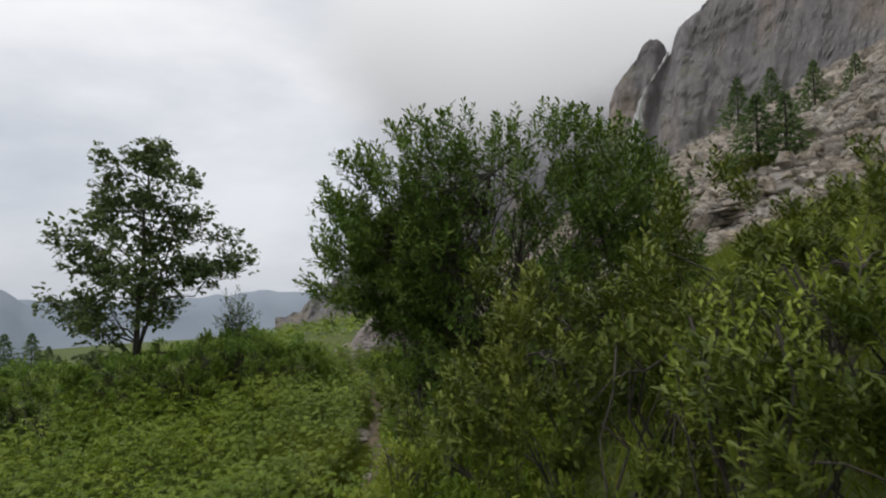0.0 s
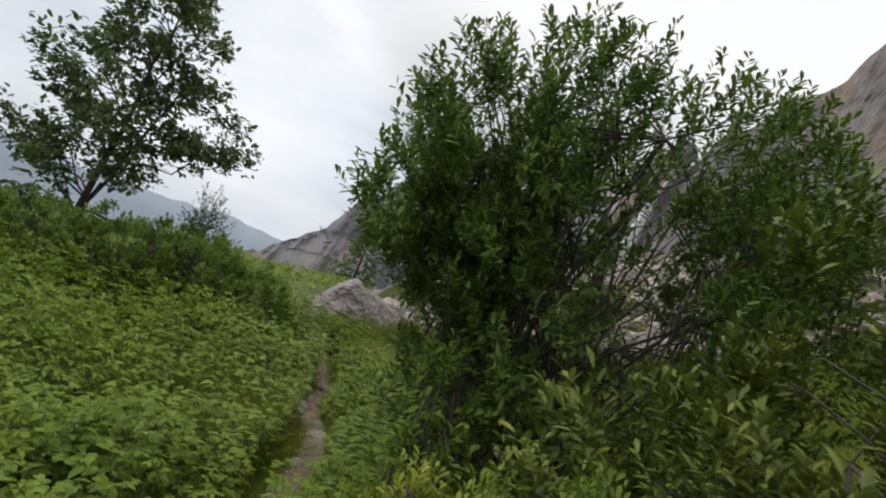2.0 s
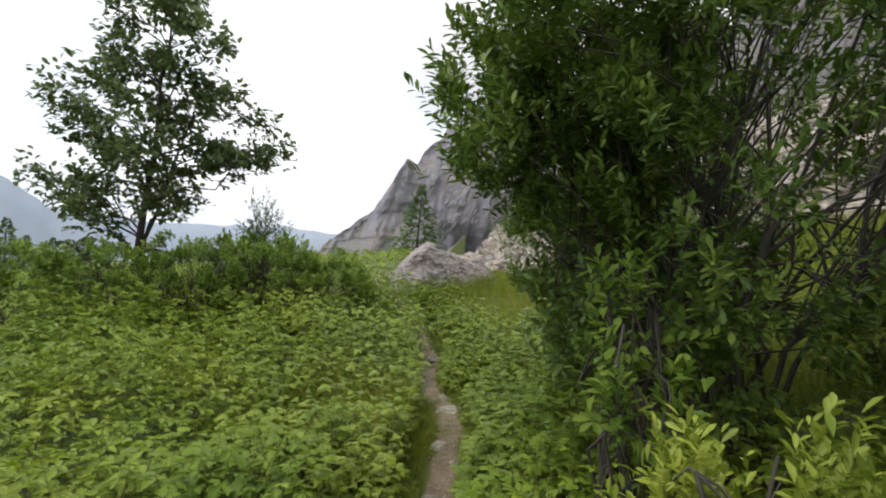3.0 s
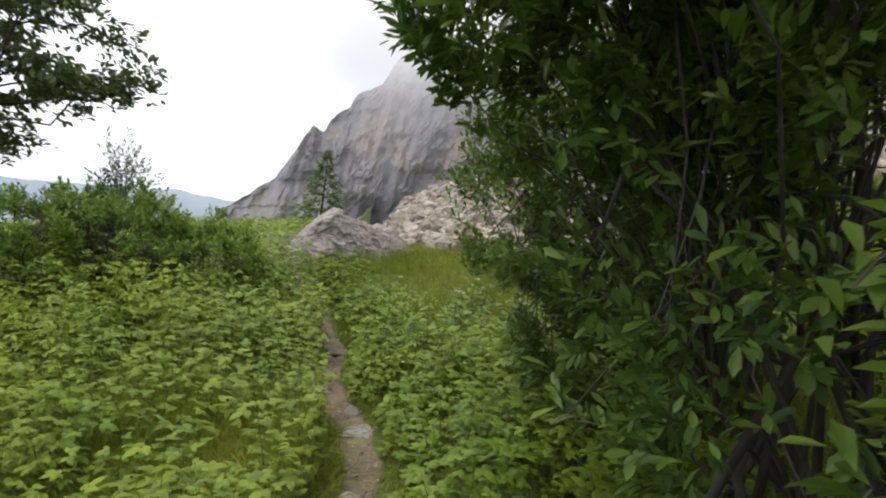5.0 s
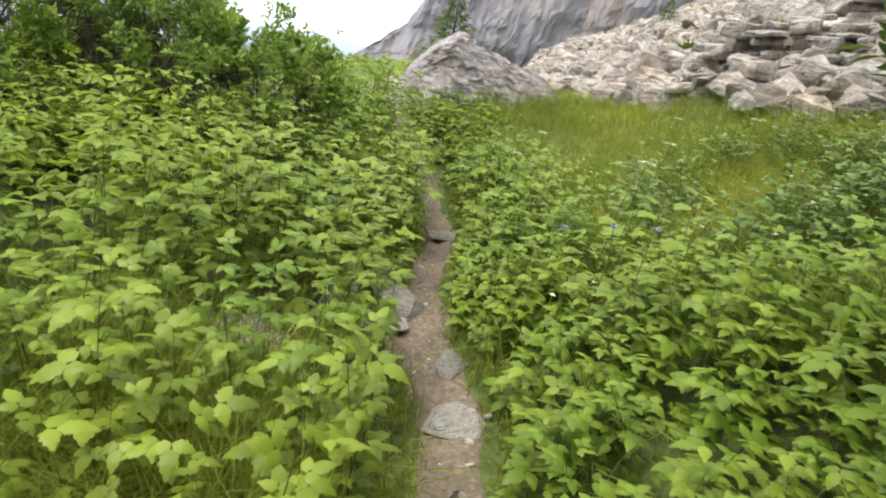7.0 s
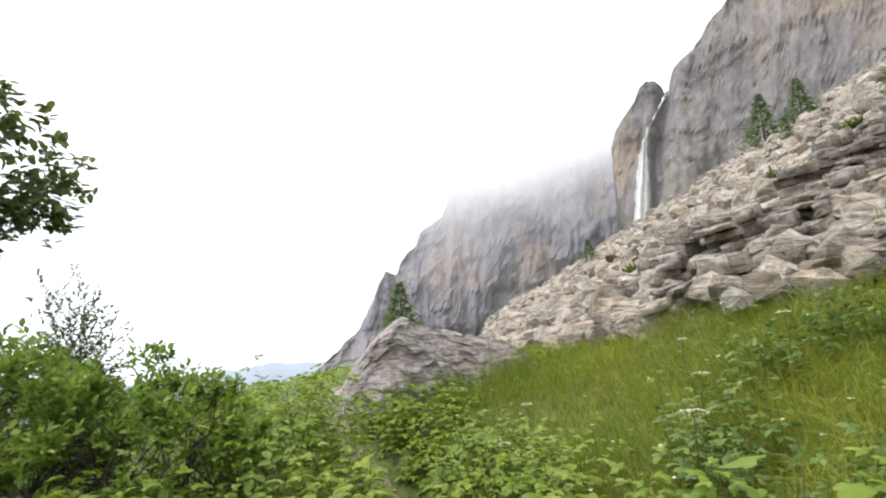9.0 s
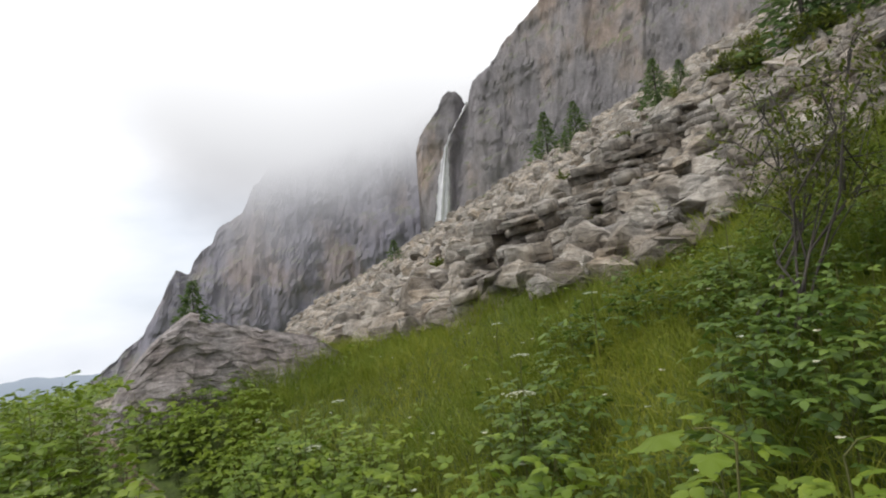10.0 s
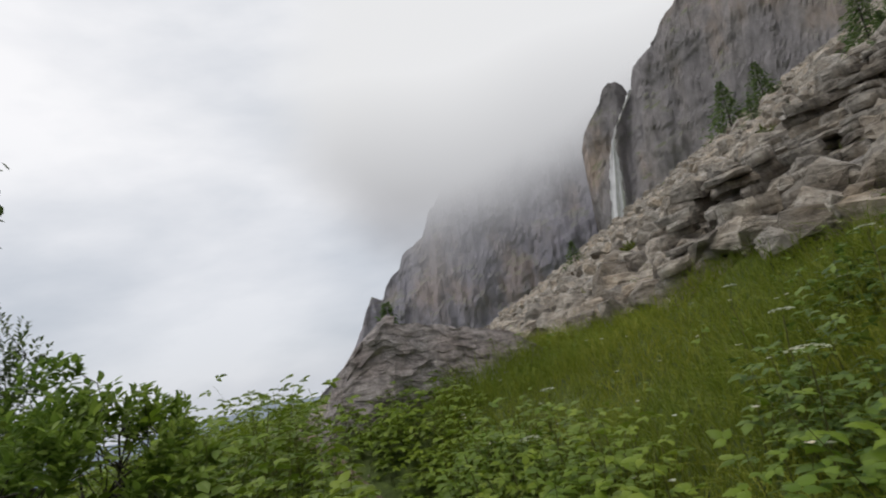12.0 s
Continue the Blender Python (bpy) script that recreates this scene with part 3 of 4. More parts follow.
def layered_rock(name, seed, size, layers, material=ROCK):
    """A block of several cracked layers, each a little out of line with the next."""
    r = np.random.default_rng(seed)
    bm = bmesh.new()
    z = -size[2] / 2
    for k in range(layers):
        h = size[2] / layers * r.uniform(0.8, 1.15)
        n = int(r.integers(7, 10))
        ang = np.sort(r.uniform(0, 2 * np.pi, n))
        ra = r.uniform(0.72, 1.1, n) * (1 - 0.16 * k / layers)
        ring = np.stack([np.cos(ang) * ra * size[0] / 2, np.sin(ang) * ra * size[1] / 2], -1) + r.normal(0, 0.05, 2) * size[0]
        lo = [bm.verts.new((*(c * r.uniform(0.93, 1.0)), z)) for c in ring]
        mid = [bm.verts.new((*c, z + h * r.uniform(0.35, 0.7))) for c in ring]
        hi = [bm.verts.new((*(c * r.uniform(0.88, 0.99)), z + h * r.uniform(0.9, 1.02))) for c in ring]
        bm.faces.new(lo[::-1])
        bm.faces.new(hi)
        for a, b in ((lo, mid), (mid, hi)):
            for i in range(n):
                j = (i + 1) % n
                bm.faces.new((a[i], a[j], b[j], b[i]))
        z += h * 0.97
    roughen(bm, seed, 0.04)
    me = bpy.data.meshes.new(name)
    bm.to_mesh(me)
    bm.free()
    me.materials.append(material)
    return me


def scree_edge(x):
    """How far ahead the scree begins, at x."""
    return np.interp(x, [-2.5, -0.6, 0.8, 1.6, 4.0, 7.0, 10.0, 14.0, 30.0], [26.0, 16.6, 14.3, 12.9, 12.2, 11.0, 8.0, 4.0, -8.0])


sx = np.concatenate([np.linspace(-2.4, 12, 60), np.linspace(12.5, 90, 60)])
sv = np.concatenate([np.linspace(0, 10, 30), np.linspace(11, 170, 50)])
SX, SV = np.meshgrid(sx, sv)
SY = scree_edge(SX) + 0.35 + SV
scree_bed = new("scree_bed", grid_mesh("scree_bed", np.stack([SX, SY, land(SX, SY) + 0.05 + 0.08 * np.sin(SX * 2.1) * np.sin(SY * 1.7)], -1), SCREE))
tagged(scree_bed, "grey rubble bed of the scree slope", "scree", kind="structure")

ROCKS = [rock_mesh("rock", s, (1.0, RNG.uniform(0.7, 1.1), RNG.uniform(0.4, 0.75)), 15 + s % 6) for s in range(12)]
ROUGH = [rock_mesh("rock", 80 + s, (1.0, RNG.uniform(0.55, 1.1), RNG.uniform(0.35, 0.7)), 16 + s % 6, ROCK, 0.045) for s in range(10)]
LAYERED = [layered_rock("rock", 50 + s, (1.0, RNG.uniform(0.7, 1.0), RNG.uniform(0.4, 0.7)), 3 + s % 3) for s in range(8)]


def put_rock(name, me, x, y, size, sink=0.25, flat=1.0, turn=None, lean=12, label="pale grey angular limestone block on the scree", group="scree blocks", lift=0.0):
    ob = new(name, me)
    ob.matrix_world = pose(x, y, land1(x, y) + size * (0.3 - sink) + lift, RNG.normal(0, lean), RNG.normal(-10, lean), RNG.uniform(0, 360) if turn is None else turn) @ Matrix.Diagonal((size, size, size * flat, 1))
    return tagged(ob, label, "rock", group)


# the stacked ledges at the foot of the scree
for tier in range(4):
    for k in range(12 - tier):
        f = (k + RNG.uniform(0.2, 0.8)) / (12 - tier)
        x = 0.75 + 0.25 * tier + 4.3 * f
        y = 13.75 + 0.45 * tier + 1.5 * abs(f - 0.35) + RNG.normal(0, 0.08)
        put_rock("rock", LAYERED[(3 * k + tier) % 8], x, y, RNG.uniform(0.45, 0.85), 0.12, RNG.uniform(0.9, 1.3), RNG.normal(20, 14), 4, "big layered limestone block in a broken ledge", "ledge blocks", 0.14 * tier)
for k in range(7):
    put_rock("rock", LAYERED[k % 8], 3.6 + 0.55 * k, 12.55 + 0.1 * k + RNG.normal(0, 0.15), RNG.uniform(0.7, 1.1), 0.14, RNG.uniform(0.5, 0.8), RNG.normal(10, 15), 5, "low pale slab lying at the edge of the grass", "edge slabs")
# the blocks strewn behind them at the foot of the scree
for k in range(90):
    x = RNG.uniform(0.9, 6.5)
    y = scree_edge(x) + RNG.uniform(0.1, 1.0) ** 1.4 * 6.0
    put_rock("rock", (ROUGH + LAYERED)[int(RNG.integers(18))], x, y, 0.25 + 0.65 * RNG.random() ** 2.2, 0.2, RNG.uniform(0.7, 1.15), None, 20)
for k in range(150):
    x = RNG.uniform(-0.6, 11)
    y = scree_edge(x) + abs(RNG.normal(0, 6)) - 0.1
    put_rock("rock", (ROUGH + LAYERED)[k % 18], x, y, RNG.uniform(0.15, 0.5), 0.2, RNG.uniform(0.7, 1.1), None, 18)


def rubble(name, n, place, size0, size1, label):
    """Uncounted stones in one mesh."""
    vs, fs, at = [], [], 0
    made = []
    for me in ROCKS:
        v = np.array([q.co for q in me.vertices])
        me.calc_loop_triangles()
        made.append((v, np.array([t.vertices for t in me.loop_triangles])))
    for k in range(n):
        x, y, s = place(k)
        v, f = made[int(RNG.integers(len(made)))]
        m = np.array(Euler((RNG.normal(0, 0.35), RNG.normal(-0.25, 0.35), RNG.uniform(0, 6.28))).to_matrix())
        w = (v * s * RNG.uniform(size0, size1)) @ m.T
        vs.append(w + np.array([x, y, land1(x, y) + (0.1 * s if size1 > 0.1 else 0.018)]))
        fs.append(f + at)
        at += len(v)
    return tagged(new(name, mesh_from(name, np.concatenate(vs), np.concatenate(fs), ROCK)), label, "scree", kind="stuff")


def near_scree(k):
    x = RNG.uniform(-1.0, 15)
    y = scree_edge(x) + RNG.random() ** 1.3 * 17 + 0.05
    return x, y, 1.0


def far_scree(k):
    x = RNG.random() ** 1.2 * 85 - 1.2
    y = scree_edge(x) + 3 + RNG.random() ** 1.3 * 130
    return x, y, 0.5 + 0.018 * math.hypot(x, y)


rubble("scree_stones", 4200, near_scree, 0.08, 0.46, "loose pale grey stones covering the slope")
rubble("scree_far", 3800, far_scree, 0.35, 1.1, "grey boulder field higher on the mountainside")


def ridge_boulder(name, x, y, half, height, label, seed):
    """A long boulder with a peaked, sloping crest and a fractured face."""
    r = np.random.default_rng(seed)
    bm = bmesh.new()
    bmesh.ops.create_cube(bm, size=2.0)
    bmesh.ops.subdivide_edges(bm, edges=bm.edges[:], cuts=27, use_grid_fill=True)
    g = land1(x, y)
    for v in bm.verts:
        u, w, h = v.co
        crest = np.interp(u, [-1, -0.8, -0.5, 0.1, 0.7, 1.0], [0.42, 0.72, 1.0, 0.82, 0.6, 0.32])
        up = (h + 1) / 2
        q = Vector((u * half[0], w * half[1] * (1.05 - 0.5 * up), up * height * crest - 0.25))
        q.x += -0.2 * up * half[0] * (u < -0.4) * -1
        n1 = noise.fractal(q * 1.3 + Vector((seed, 0, 0)), 1.0, 2.0, 4)
        n3 = noise.fractal(q * 5.5 + Vector((0, 0, seed)), 1.0, 2.0, 4)
        n4 = noise.fractal(q * 13 + Vector((seed, seed, 0)), 1.0, 2.0, 3)
        v.co = q + Vector((0.07 * n1 + 0.02 * n3, 0.12 * n1 + 0.05 * n3 + 0.035 * n4, 0.05 * n1 + 0.04 * n3 + 0.025 * n4))
    me = bpy.data.meshes.new(name)
    bm.to_mesh(me)
    bm.free()
    me.materials.append(BOULDER)
    ob = new(name, me)
    ob.matrix_world = pose(x, y, g, 0, 0, 12)
    return tagged(ob, label, "boulder")


ridge_boulder("boulder", -1.5, 15.3, (1.28, 0.75), 1.08, "large grey-violet limestone boulder with a sharp crest", 4)
for x, y, s in ((-2.9, 16.2, 0.6), (-2.65, 15.5, 0.4), (-3.2, 16.9, 0.5), (-0.3, 16.0, 0.6)):
    put_rock("rock", ROUGH[int(abs(x) * 7) % 10], x, y, s, 0.1, 0.8, None, 10, "reddish grey stone beside the big boulder", "stones by the boulder")

# stones in and beside the trail
PALE_STONES = [rock_mesh("stone", 140 + q, (1.0, RNG.uniform(0.6, 1.0), RNG.uniform(0.45, 0.7)), 14 + q, PALE, 0.04) for q in range(6)]
for x, y, s in ((-1.18, 9.35, 0.2), (-1.1, 8.85, 0.22), (-1.58, 9.62, 0.26), (-1.56, 10.02, 0.4), (-1.72, 9.86, 0.24), (-1.82, 9.72, 0.36), (-2.25, 9.15, 0.32), (-2.08, 9.02, 0.44), (-1.85, 8.95, 0.22), (-1.05, 8.25, 0.12), (-1.0, 8.0, 0.1), (-1.14, 7.7, 0.13), (-1.42, 10.4, 0.12), (-1.42, 11.5, 0.3), (-1.05, 11.7, 0.3), (-1.0, 7.3, 0.1), (-1.15, 6.6, 0.12), (-1.2, 5.9, 0.11), (-1.95, 4.9, 0.24), (-1.85, 4.55, 0.16), (-1.6, 4.9, 0.14), (-2.1, 4.65, 0.18), (-1.72, 4.65, 0.1), (-1.5, 4.45, 0.09)):
    put_rock("stone", PALE_STONES[int(abs(x * 37 + y * 11)) % 6], x, y, s, 0.16, 0.42, None, 7, "pale limestone stone set in the trodden earth", "trail stones")
pebbles = rubble("pebbles", 220, lambda k: ((lambda yy: (float(trail_x(yy)) + RNG.normal(0, 0.09), yy, 1.0))(RNG.uniform(0.5, 14))), 0.012, 0.035, "small stones scattered on the footpath")
pebbles.data.materials[0] = PALE


# ---- shrubs and trees ----
BARE_BELOW = ((4.2, 5.2, 5.8, 6.6), (1.1, 0.85, 0.36, 0.36), 2.0)
shrub("alder_bush", 0.6, 6.1, (0.43, 5.75, 1.16), (1.9, 1.25, 1.9), 6500, 11, 0.068, LANCE, BUSH, "tall dark green leafy bush with many bare stems", stems=18, seed=2.4, twig_len=0.2, hollow=0.42, low=-0.55, gap=0.3, boxy=0.68, clump=0.32, limbs=260, vase=((0.0, 0.5, 0.9, 1.3, 1.9), (0.4, 0.58, 0.78, 0.95, 1.0)), lumpy=0.14, stem_r=0.008, skew=(5.3, 0.55), lift=0.7, clear=BARE_BELOW)
shrub("alder_bush", 0.3, 5.85, (-0.52, 6.08, 1.38), (0.78, 0.68, 0.84), 2200, 11, 0.066, LANCE, BUSH, "dark green bush whose branches lean over the footpath", stems=7, seed=14.0, twig_len=0.2, hollow=0.3, low=-0.8, gap=0.36, boxy=0.8, clump=0.4, limbs=90, lumpy=0.8, head=1.8, stem_r=0.006, lift=0.9, clear=((4.9, 5.3, 5.7), (0.9, 0.7, 0.36), 2.2))
shrub("alder_bush", 1.0, 7.7, (0.4, 7.65, 0.62), (1.45, 0.95, 1.42), 3800, 10, 0.052, LANCE, BUSH, "green leafy bush with bare brown stems below", stems=24, seed=9.4, twig_len=0.2, hollow=0.4, low=-0.7, gap=0.45, boxy=0.85, clump=0.5, limbs=320, vase=((0.0, 0.6, 1.2, 1.8), (0.4, 0.66, 0.92, 1.0)), head=1.5, lift=0.9)
for k, (x, y, z, rx, rz, n) in enumerate(((0.75, 2.8, 0.62, 0.95, 0.82, 4200), (2.1, 3.2, 1.1, 1.15, 0.85, 3600), (3.9, 3.8, 1.9, 1.4, 0.9, 1800), (1.75, 1.55, 0.75, 0.95, 0.62, 3400), (3.2, 2.0, 1.35, 1.1, 0.75, 1500))):
    shrub("willow_shrub", x, y, (x, y, z), (rx, rx * 0.95, rz), n, 9, 0.046, LANCE, WILLOW, "low olive green willow shrub on the bank", "bank willows", 9, 4.0 + k, 0.16, low=-0.08 if k in (0, 1, 3) else -0.45, gap=0.5, boxy=0.85, clump=0.6, hollow=0.4, lumpy=1.25, limbs=40, lift=1.1, stem_r=0.004)
shrub("young_willow", 0.95, 2.0, (0.95, 1.95, 1.08), (0.3, 0.25, 0.34), 80, 9, 0.04, LANCE, SHOOT, "bright yellow-green willow shoots rising from the bank", "", 5, 41.0, 0.2, lift=1.8, hollow=0.2, limbs=20, clump=0.35, stem_r=0.003, gap=0.5)
shrub("young_willow", 1.45, 2.2, (1.4, 2.15, 1.36), (0.3, 0.25, 0.26), 50, 9, 0.04, LANCE, SHOOT, "pale green willow shoots among darker shrubs", "", 4, 43.0, 0.2, lift=1.8, hollow=0.2, limbs=14, clump=0.35, stem_r=0.003, gap=0.5)
for k, (x, y, rx, h) in enumerate(((-3.2, 11.9, 0.75, 1.58), (-4.0, 11.4, 0.95, 1.72), (-5.0, 10.9, 1.0, 1.62), (-6.1, 10.6, 1.0, 1.55), (-7.3, 10.2, 1.05, 1.68), (-8.6, 9.9, 1.1, 1.85), (-4.6, 12.4, 1.0, 1.75))):
    z = land1(x, y)
    shrub("hedge_shrub", x, y, (x, y, z + h * 0.46), (rx, 0.8, h * 0.54), 1550, 7, 0.06, OVAL, HEDGE, "dense rounded green shrub in a wild hedge", "hedge", 8, 10.0 + k, 0.13, low=-0.9, boxy=0.82, clump=0.45, hollow=0.62, lumpy=0.6)
for k, (x, y, z, rx, rz) in enumerate(((-0.25, 3.95, -0.05, 0.42, 0.5), (0.2, 3.75, 0.15, 0.45, 0.5), (-0.55, 3.7, -0.3, 0.26, 0.38), (-0.1, 3.35, -0.1, 0.4, 0.4))):
    shrub("young_alder", x, y, (x, y, z), (rx, rx, rz), 330, 9, 0.052, LANCE, (SHOOT, HERB_SHADE)[k % 2], "fresh green leafy shoots crowding the bank by the path", "young alders", 6, 61.0 + k, 0.2, lift=1.3, hollow=0.35, limbs=24, clump=0.45, stem_r=0.004, gap=0.32, lumpy=0.8)
shrub("twiggy_shrub", 1.25, 10.8, (1.95, 10.9, 0.75), (0.6, 0.55, 0.75), 420, 8, 0.042, NARROW, YELLOW_BUSH, "sparse yellow-green shrub with thin dark stems", stems=7, seed=21.0, twig_len=0.2, hollow=0.2, lift=0.9, limbs=50, stem_r=0.003)
shrub("sapling", -5.3, 14.3, (-5.3, 14.3, 0.25), (0.5, 0.5, 0.8), 300, 9, 0.06, OVAL, ROWAN, "slim sapling rising out of the hedge", stems=3, seed=23.0, twig_len=0.25, hollow=0.2, low=-0.95, lift=0.8, category="tree", limbs=30)
shrub("leafy_shoot", -0.34, 4.9, (-0.38, 4.9, 0.38), (0.23, 0.22, 0.4), 38, 9, 0.072, OBOVATE, HEDGE, "bright broad-leaved shoot growing by the footpath", stems=6, seed=25.0, twig_len=0.2, hollow=0.3, lift=1.0, category="plant", gap=0.4, limbs=30, stem_r=0.006)
shrub("leafy_shoot", -0.3, 4.7, (-0.36, 4.7, 0.12), (0.22, 0.2, 0.27), 30, 9, 0.072, OBOVATE, HEDGE, "low broad-leaved shoot beside the taller one", stems=5, seed=27.0, twig_len=0.2, hollow=0.3, lift=1.0, category="plant", gap=0.4, limbs=24, stem_r=0.006)


def rowan(name, x, y, height, label):
    """A slender tree whose leaves hang in broad, drooping plates."""
    r = np.random.default_rng(23)
    base = np.array([x, y, land1(x, y)])
    thing = new(name)
    thing.location = base
    tubes = Tubes()
    trunk = bend((0, 0, -0.1), (0.45, 0, height * 0.95), 0.0, 10, 0.012)
    tubes.add(trunk, 0.085, 0.012, 8)
    second = bend(trunk[1], (0.95, 0.2, height * 0.72), 0.0, 8, 0.02)
    tubes.add(second, 0.05, 0.01, 6)
    tips, outs, faces = [], [], []

    def plate(start, end, width, count):
        """Leaves spread over a limb as a thin plate that droops at its rim."""
        run = end - start
        side = unit(np.cross(run, np.array([0, 0, 1.0])))
        for q in range(count):
            f, w = r.random() ** 0.65, r.uniform(-1, 1)
            w = w * (1.1 - 0.55 * f)
            at = start + run * (0.2 + 0.9 * f) + side * w * width
            at[2] += r.normal(0.03, 0.13) - 0.15 * w * w * width - 0.2 * max(0.0, f - 0.6)
            tips.append(at)
            outs.append(unit(run) * 0.8 + side * w + np.array([0, 0, -0.35]) + r.normal(0, 0.35, 3))
            faces.append(np.array([0, 0, 1.0]) + 0.4 * unit(run) + r.normal(0, 0.25, 3))

    for k in range(58):
        f = 0.16 + 0.84 * (k + r.random()) / 58
        a = k * 2.4 + r.normal(0, 0.3)
        reach = np.interp(f, [0.14, 0.34, 0.5, 0.66, 0.85, 1.0], [1.9, 2.0, 2.1, 1.75, 1.15, 0.5]) * r.uniform(0.62, 1.08)
        if f < 0.36 and np.cos(a) > 0.1:
            continue
        stem = trunk if k % 3 else second
        i = min(len(stem) - 1, max(1, int(f * len(stem))))
        root = stem[i]
        end = root + np.array([np.cos(a) * reach, np.sin(a) * reach * 0.9, r.uniform(-0.05, 0.75) * reach])
        limb = bend(root, end, 0.12, 6)
        tubes.add(limb, 0.024 * (1.15 - 0.6 * f), 0.005, 5)
        plate(limb[1], limb[-1], 0.2 + 0.16 * reach, int(20 + 25 * reach))
        for q in range(5):
            j = int(r.integers(2, 6))
            tubes.add(bend(limb[j - 1], limb[j] + np.append(r.normal(0, 0.22, 2), r.normal(0, 0.05)), 0.02, 3), 0.006, 0.002, 3)
    low = trunk[2] + np.array([0, 0, 0.1])
    arm = bend(low, low + np.array([1.5, -0.1, -0.05]), 0.08, 6, 0.015)
    tubes.add(arm, 0.034, 0.016, 6)
    plate(arm[3] + np.array([0.1, 0, 0.1]), arm[-1] + np.array([0.75, 0, -0.2]), 0.36, 90)
    plate(arm[-1], arm[-1] + np.array([0.7, 0.2, 0.1]), 0.3, 60)
    part("trunk", tubes.mesh("trunk", BARK), thing)
    n = 5
    p = np.repeat(np.array(tips), n, 0)
    p = p + r.normal(0, 0.05, p.shape) * np.array([1, 1, 0.5])
    d = np.repeat(np.array(outs), n, 0) + r.normal(0, 0.5, p.shape)
    face = np.repeat(np.array(faces), n, 0) + r.normal(0, 0.25, p.shape)
    part("crown", leaf_cloud("crown", p, d, face, r.uniform(0.085, 0.14, len(p)), OVAL * np.array([1, 1.2, 1]), OVAL_F, ROWAN), thing)
    return tagged(thing, label, "tree")


rowan("rowan_tree", -6.98, 12.5, 5.85, "slender leafy tree with an open tiered crown")


def spruce(name, place, height, label, group, seed):
    """A conifer: a straight trunk and tiers of drooping needled boughs."""
    r = np.random.default_rng(seed)
    thing = new(name)
    thing.location = place
    tubes = Tubes()
    tubes.add(np.array([(0, 0, -0.3), (0, 0, height * 0.5), (0, 0, height)]), 0.02 * height + 0.02, 0.01, 6)
    part("trunk", tubes.mesh("trunk", BARK), thing)
    n = 1400
    s = r.random(n) ** 0.85
    a = r.uniform(0, 2 * np.pi, n)
    tier = 0.7 + 0.3 * np.cos(s * 60)
    reach = (1 - s) ** 0.95 * height * 0.5 * tier * r.random(n) ** 0.4 * (1 + 0.25 * np.sin(a * 5 + s * 40)) + 0.008 * height
    p = np.stack([np.cos(a) * reach, np.sin(a) * reach, 0.04 * height + s * height * 0.93 - reach * 0.2], -1)
    d = np.stack([np.cos(a), np.sin(a), -0.15 + r.normal(0, 0.3, n)], -1)
    me = leaf_cloud("crown", p, d, np.array([0, 0, 1.0]) + r.normal(0, 0.5, p.shape), height * r.uniform(0.05, 0.095, n) * (1.15 - 0.6 * s), NARROW, OVAL_F, NEEDLE)
    part("crown", me, thing)
    return tagged(thing, label, "tree", group)


def spruce_at(az, r, height, k, label="small dark spruce growing among the boulders", group="slope spruces"):
    p = bearing(az, 0.0, r)
    p[2] = land1(p[0], p[1]) - 0.1
    return spruce("spruce", p, height, label, group, 100 + k)


def slope_reach(az, el):
    """How far away the slope rises to the height angle el on the bearing az."""
    r = np.linspace(7, 170, 1200)
    p = bearing(np.full(1200, float(az)), 0.0, r)
    up = np.degrees(np.arctan2(land(p[:, 0], p[:, 1]) - EYE_AT[2], r))
    return float(r[np.argmax(up >= el)]) if (up >= el).any() else float(r[np.argmax(up)])


for k, (az, foot, tip) in enumerate(((29.8, 13.4, 17.0), (32.8, 14.6, 17.6), (31.4, 13.4, 15.0), (13.4, 4.8, 7.0), (51.3, 16.8, 23.0), (40.3, 15.8, 19.2), (42.6, 17.0, 19.0), (54.4, 17.5, 22.5), (39.5, 13.6, 15.4))):
    far = slope_reach(az, foot)
    spruce_at(az, far, far * (math.tan(radians(tip)) - math.tan(radians(foot))) * 1.3 + 0.4, k)
spruce_at(-5.4, 40, 4.4 - land1(*bearing(-5.4, 0.0, 40)[:2]), 20, "dark pointed spruce standing beyond the big boulder", "")
for k, (az, r, h) in enumerate(((-41.5, 95, 9.5), (-40.0, 100, 7.5), (-38.3, 92, 7.0), (-37.0, 96, 5.0), (-43.0, 99, 9.8), (-45.0, 90, 10.5), (-36.2, 99, 3.6))):
    spruce_at(az, r, h, 40 + k, "dark spruce at the far edge of the meadow", "meadow edge spruces")
for k, (az, r, sx2) in enumerate(((45.4, 14, 0.4), (48.0, 17, 0.45), (36.0, 15, 0.3), (47.0, 13.0, 0.35), (30.0, 13, 0.3), (42.0, 24, 0.5), (24.0, 10.5, 0.22), (17.0, 11.5, 0.22), (52.0, 12, 0.4))):
    p = bearing(az, 0, r)
    z = land1(p[0], p[1])
    shrub("scree_bush", p[0], p[1], (p[0], p[1], z + sx2 * 0.8), (sx2, sx2, sx2 * 0.9), 260, 7, 0.07, OVAL, YELLOW_BUSH, "small olive bush between the scree blocks", "scree bushes", 5, 30.0 + k, 0.15)


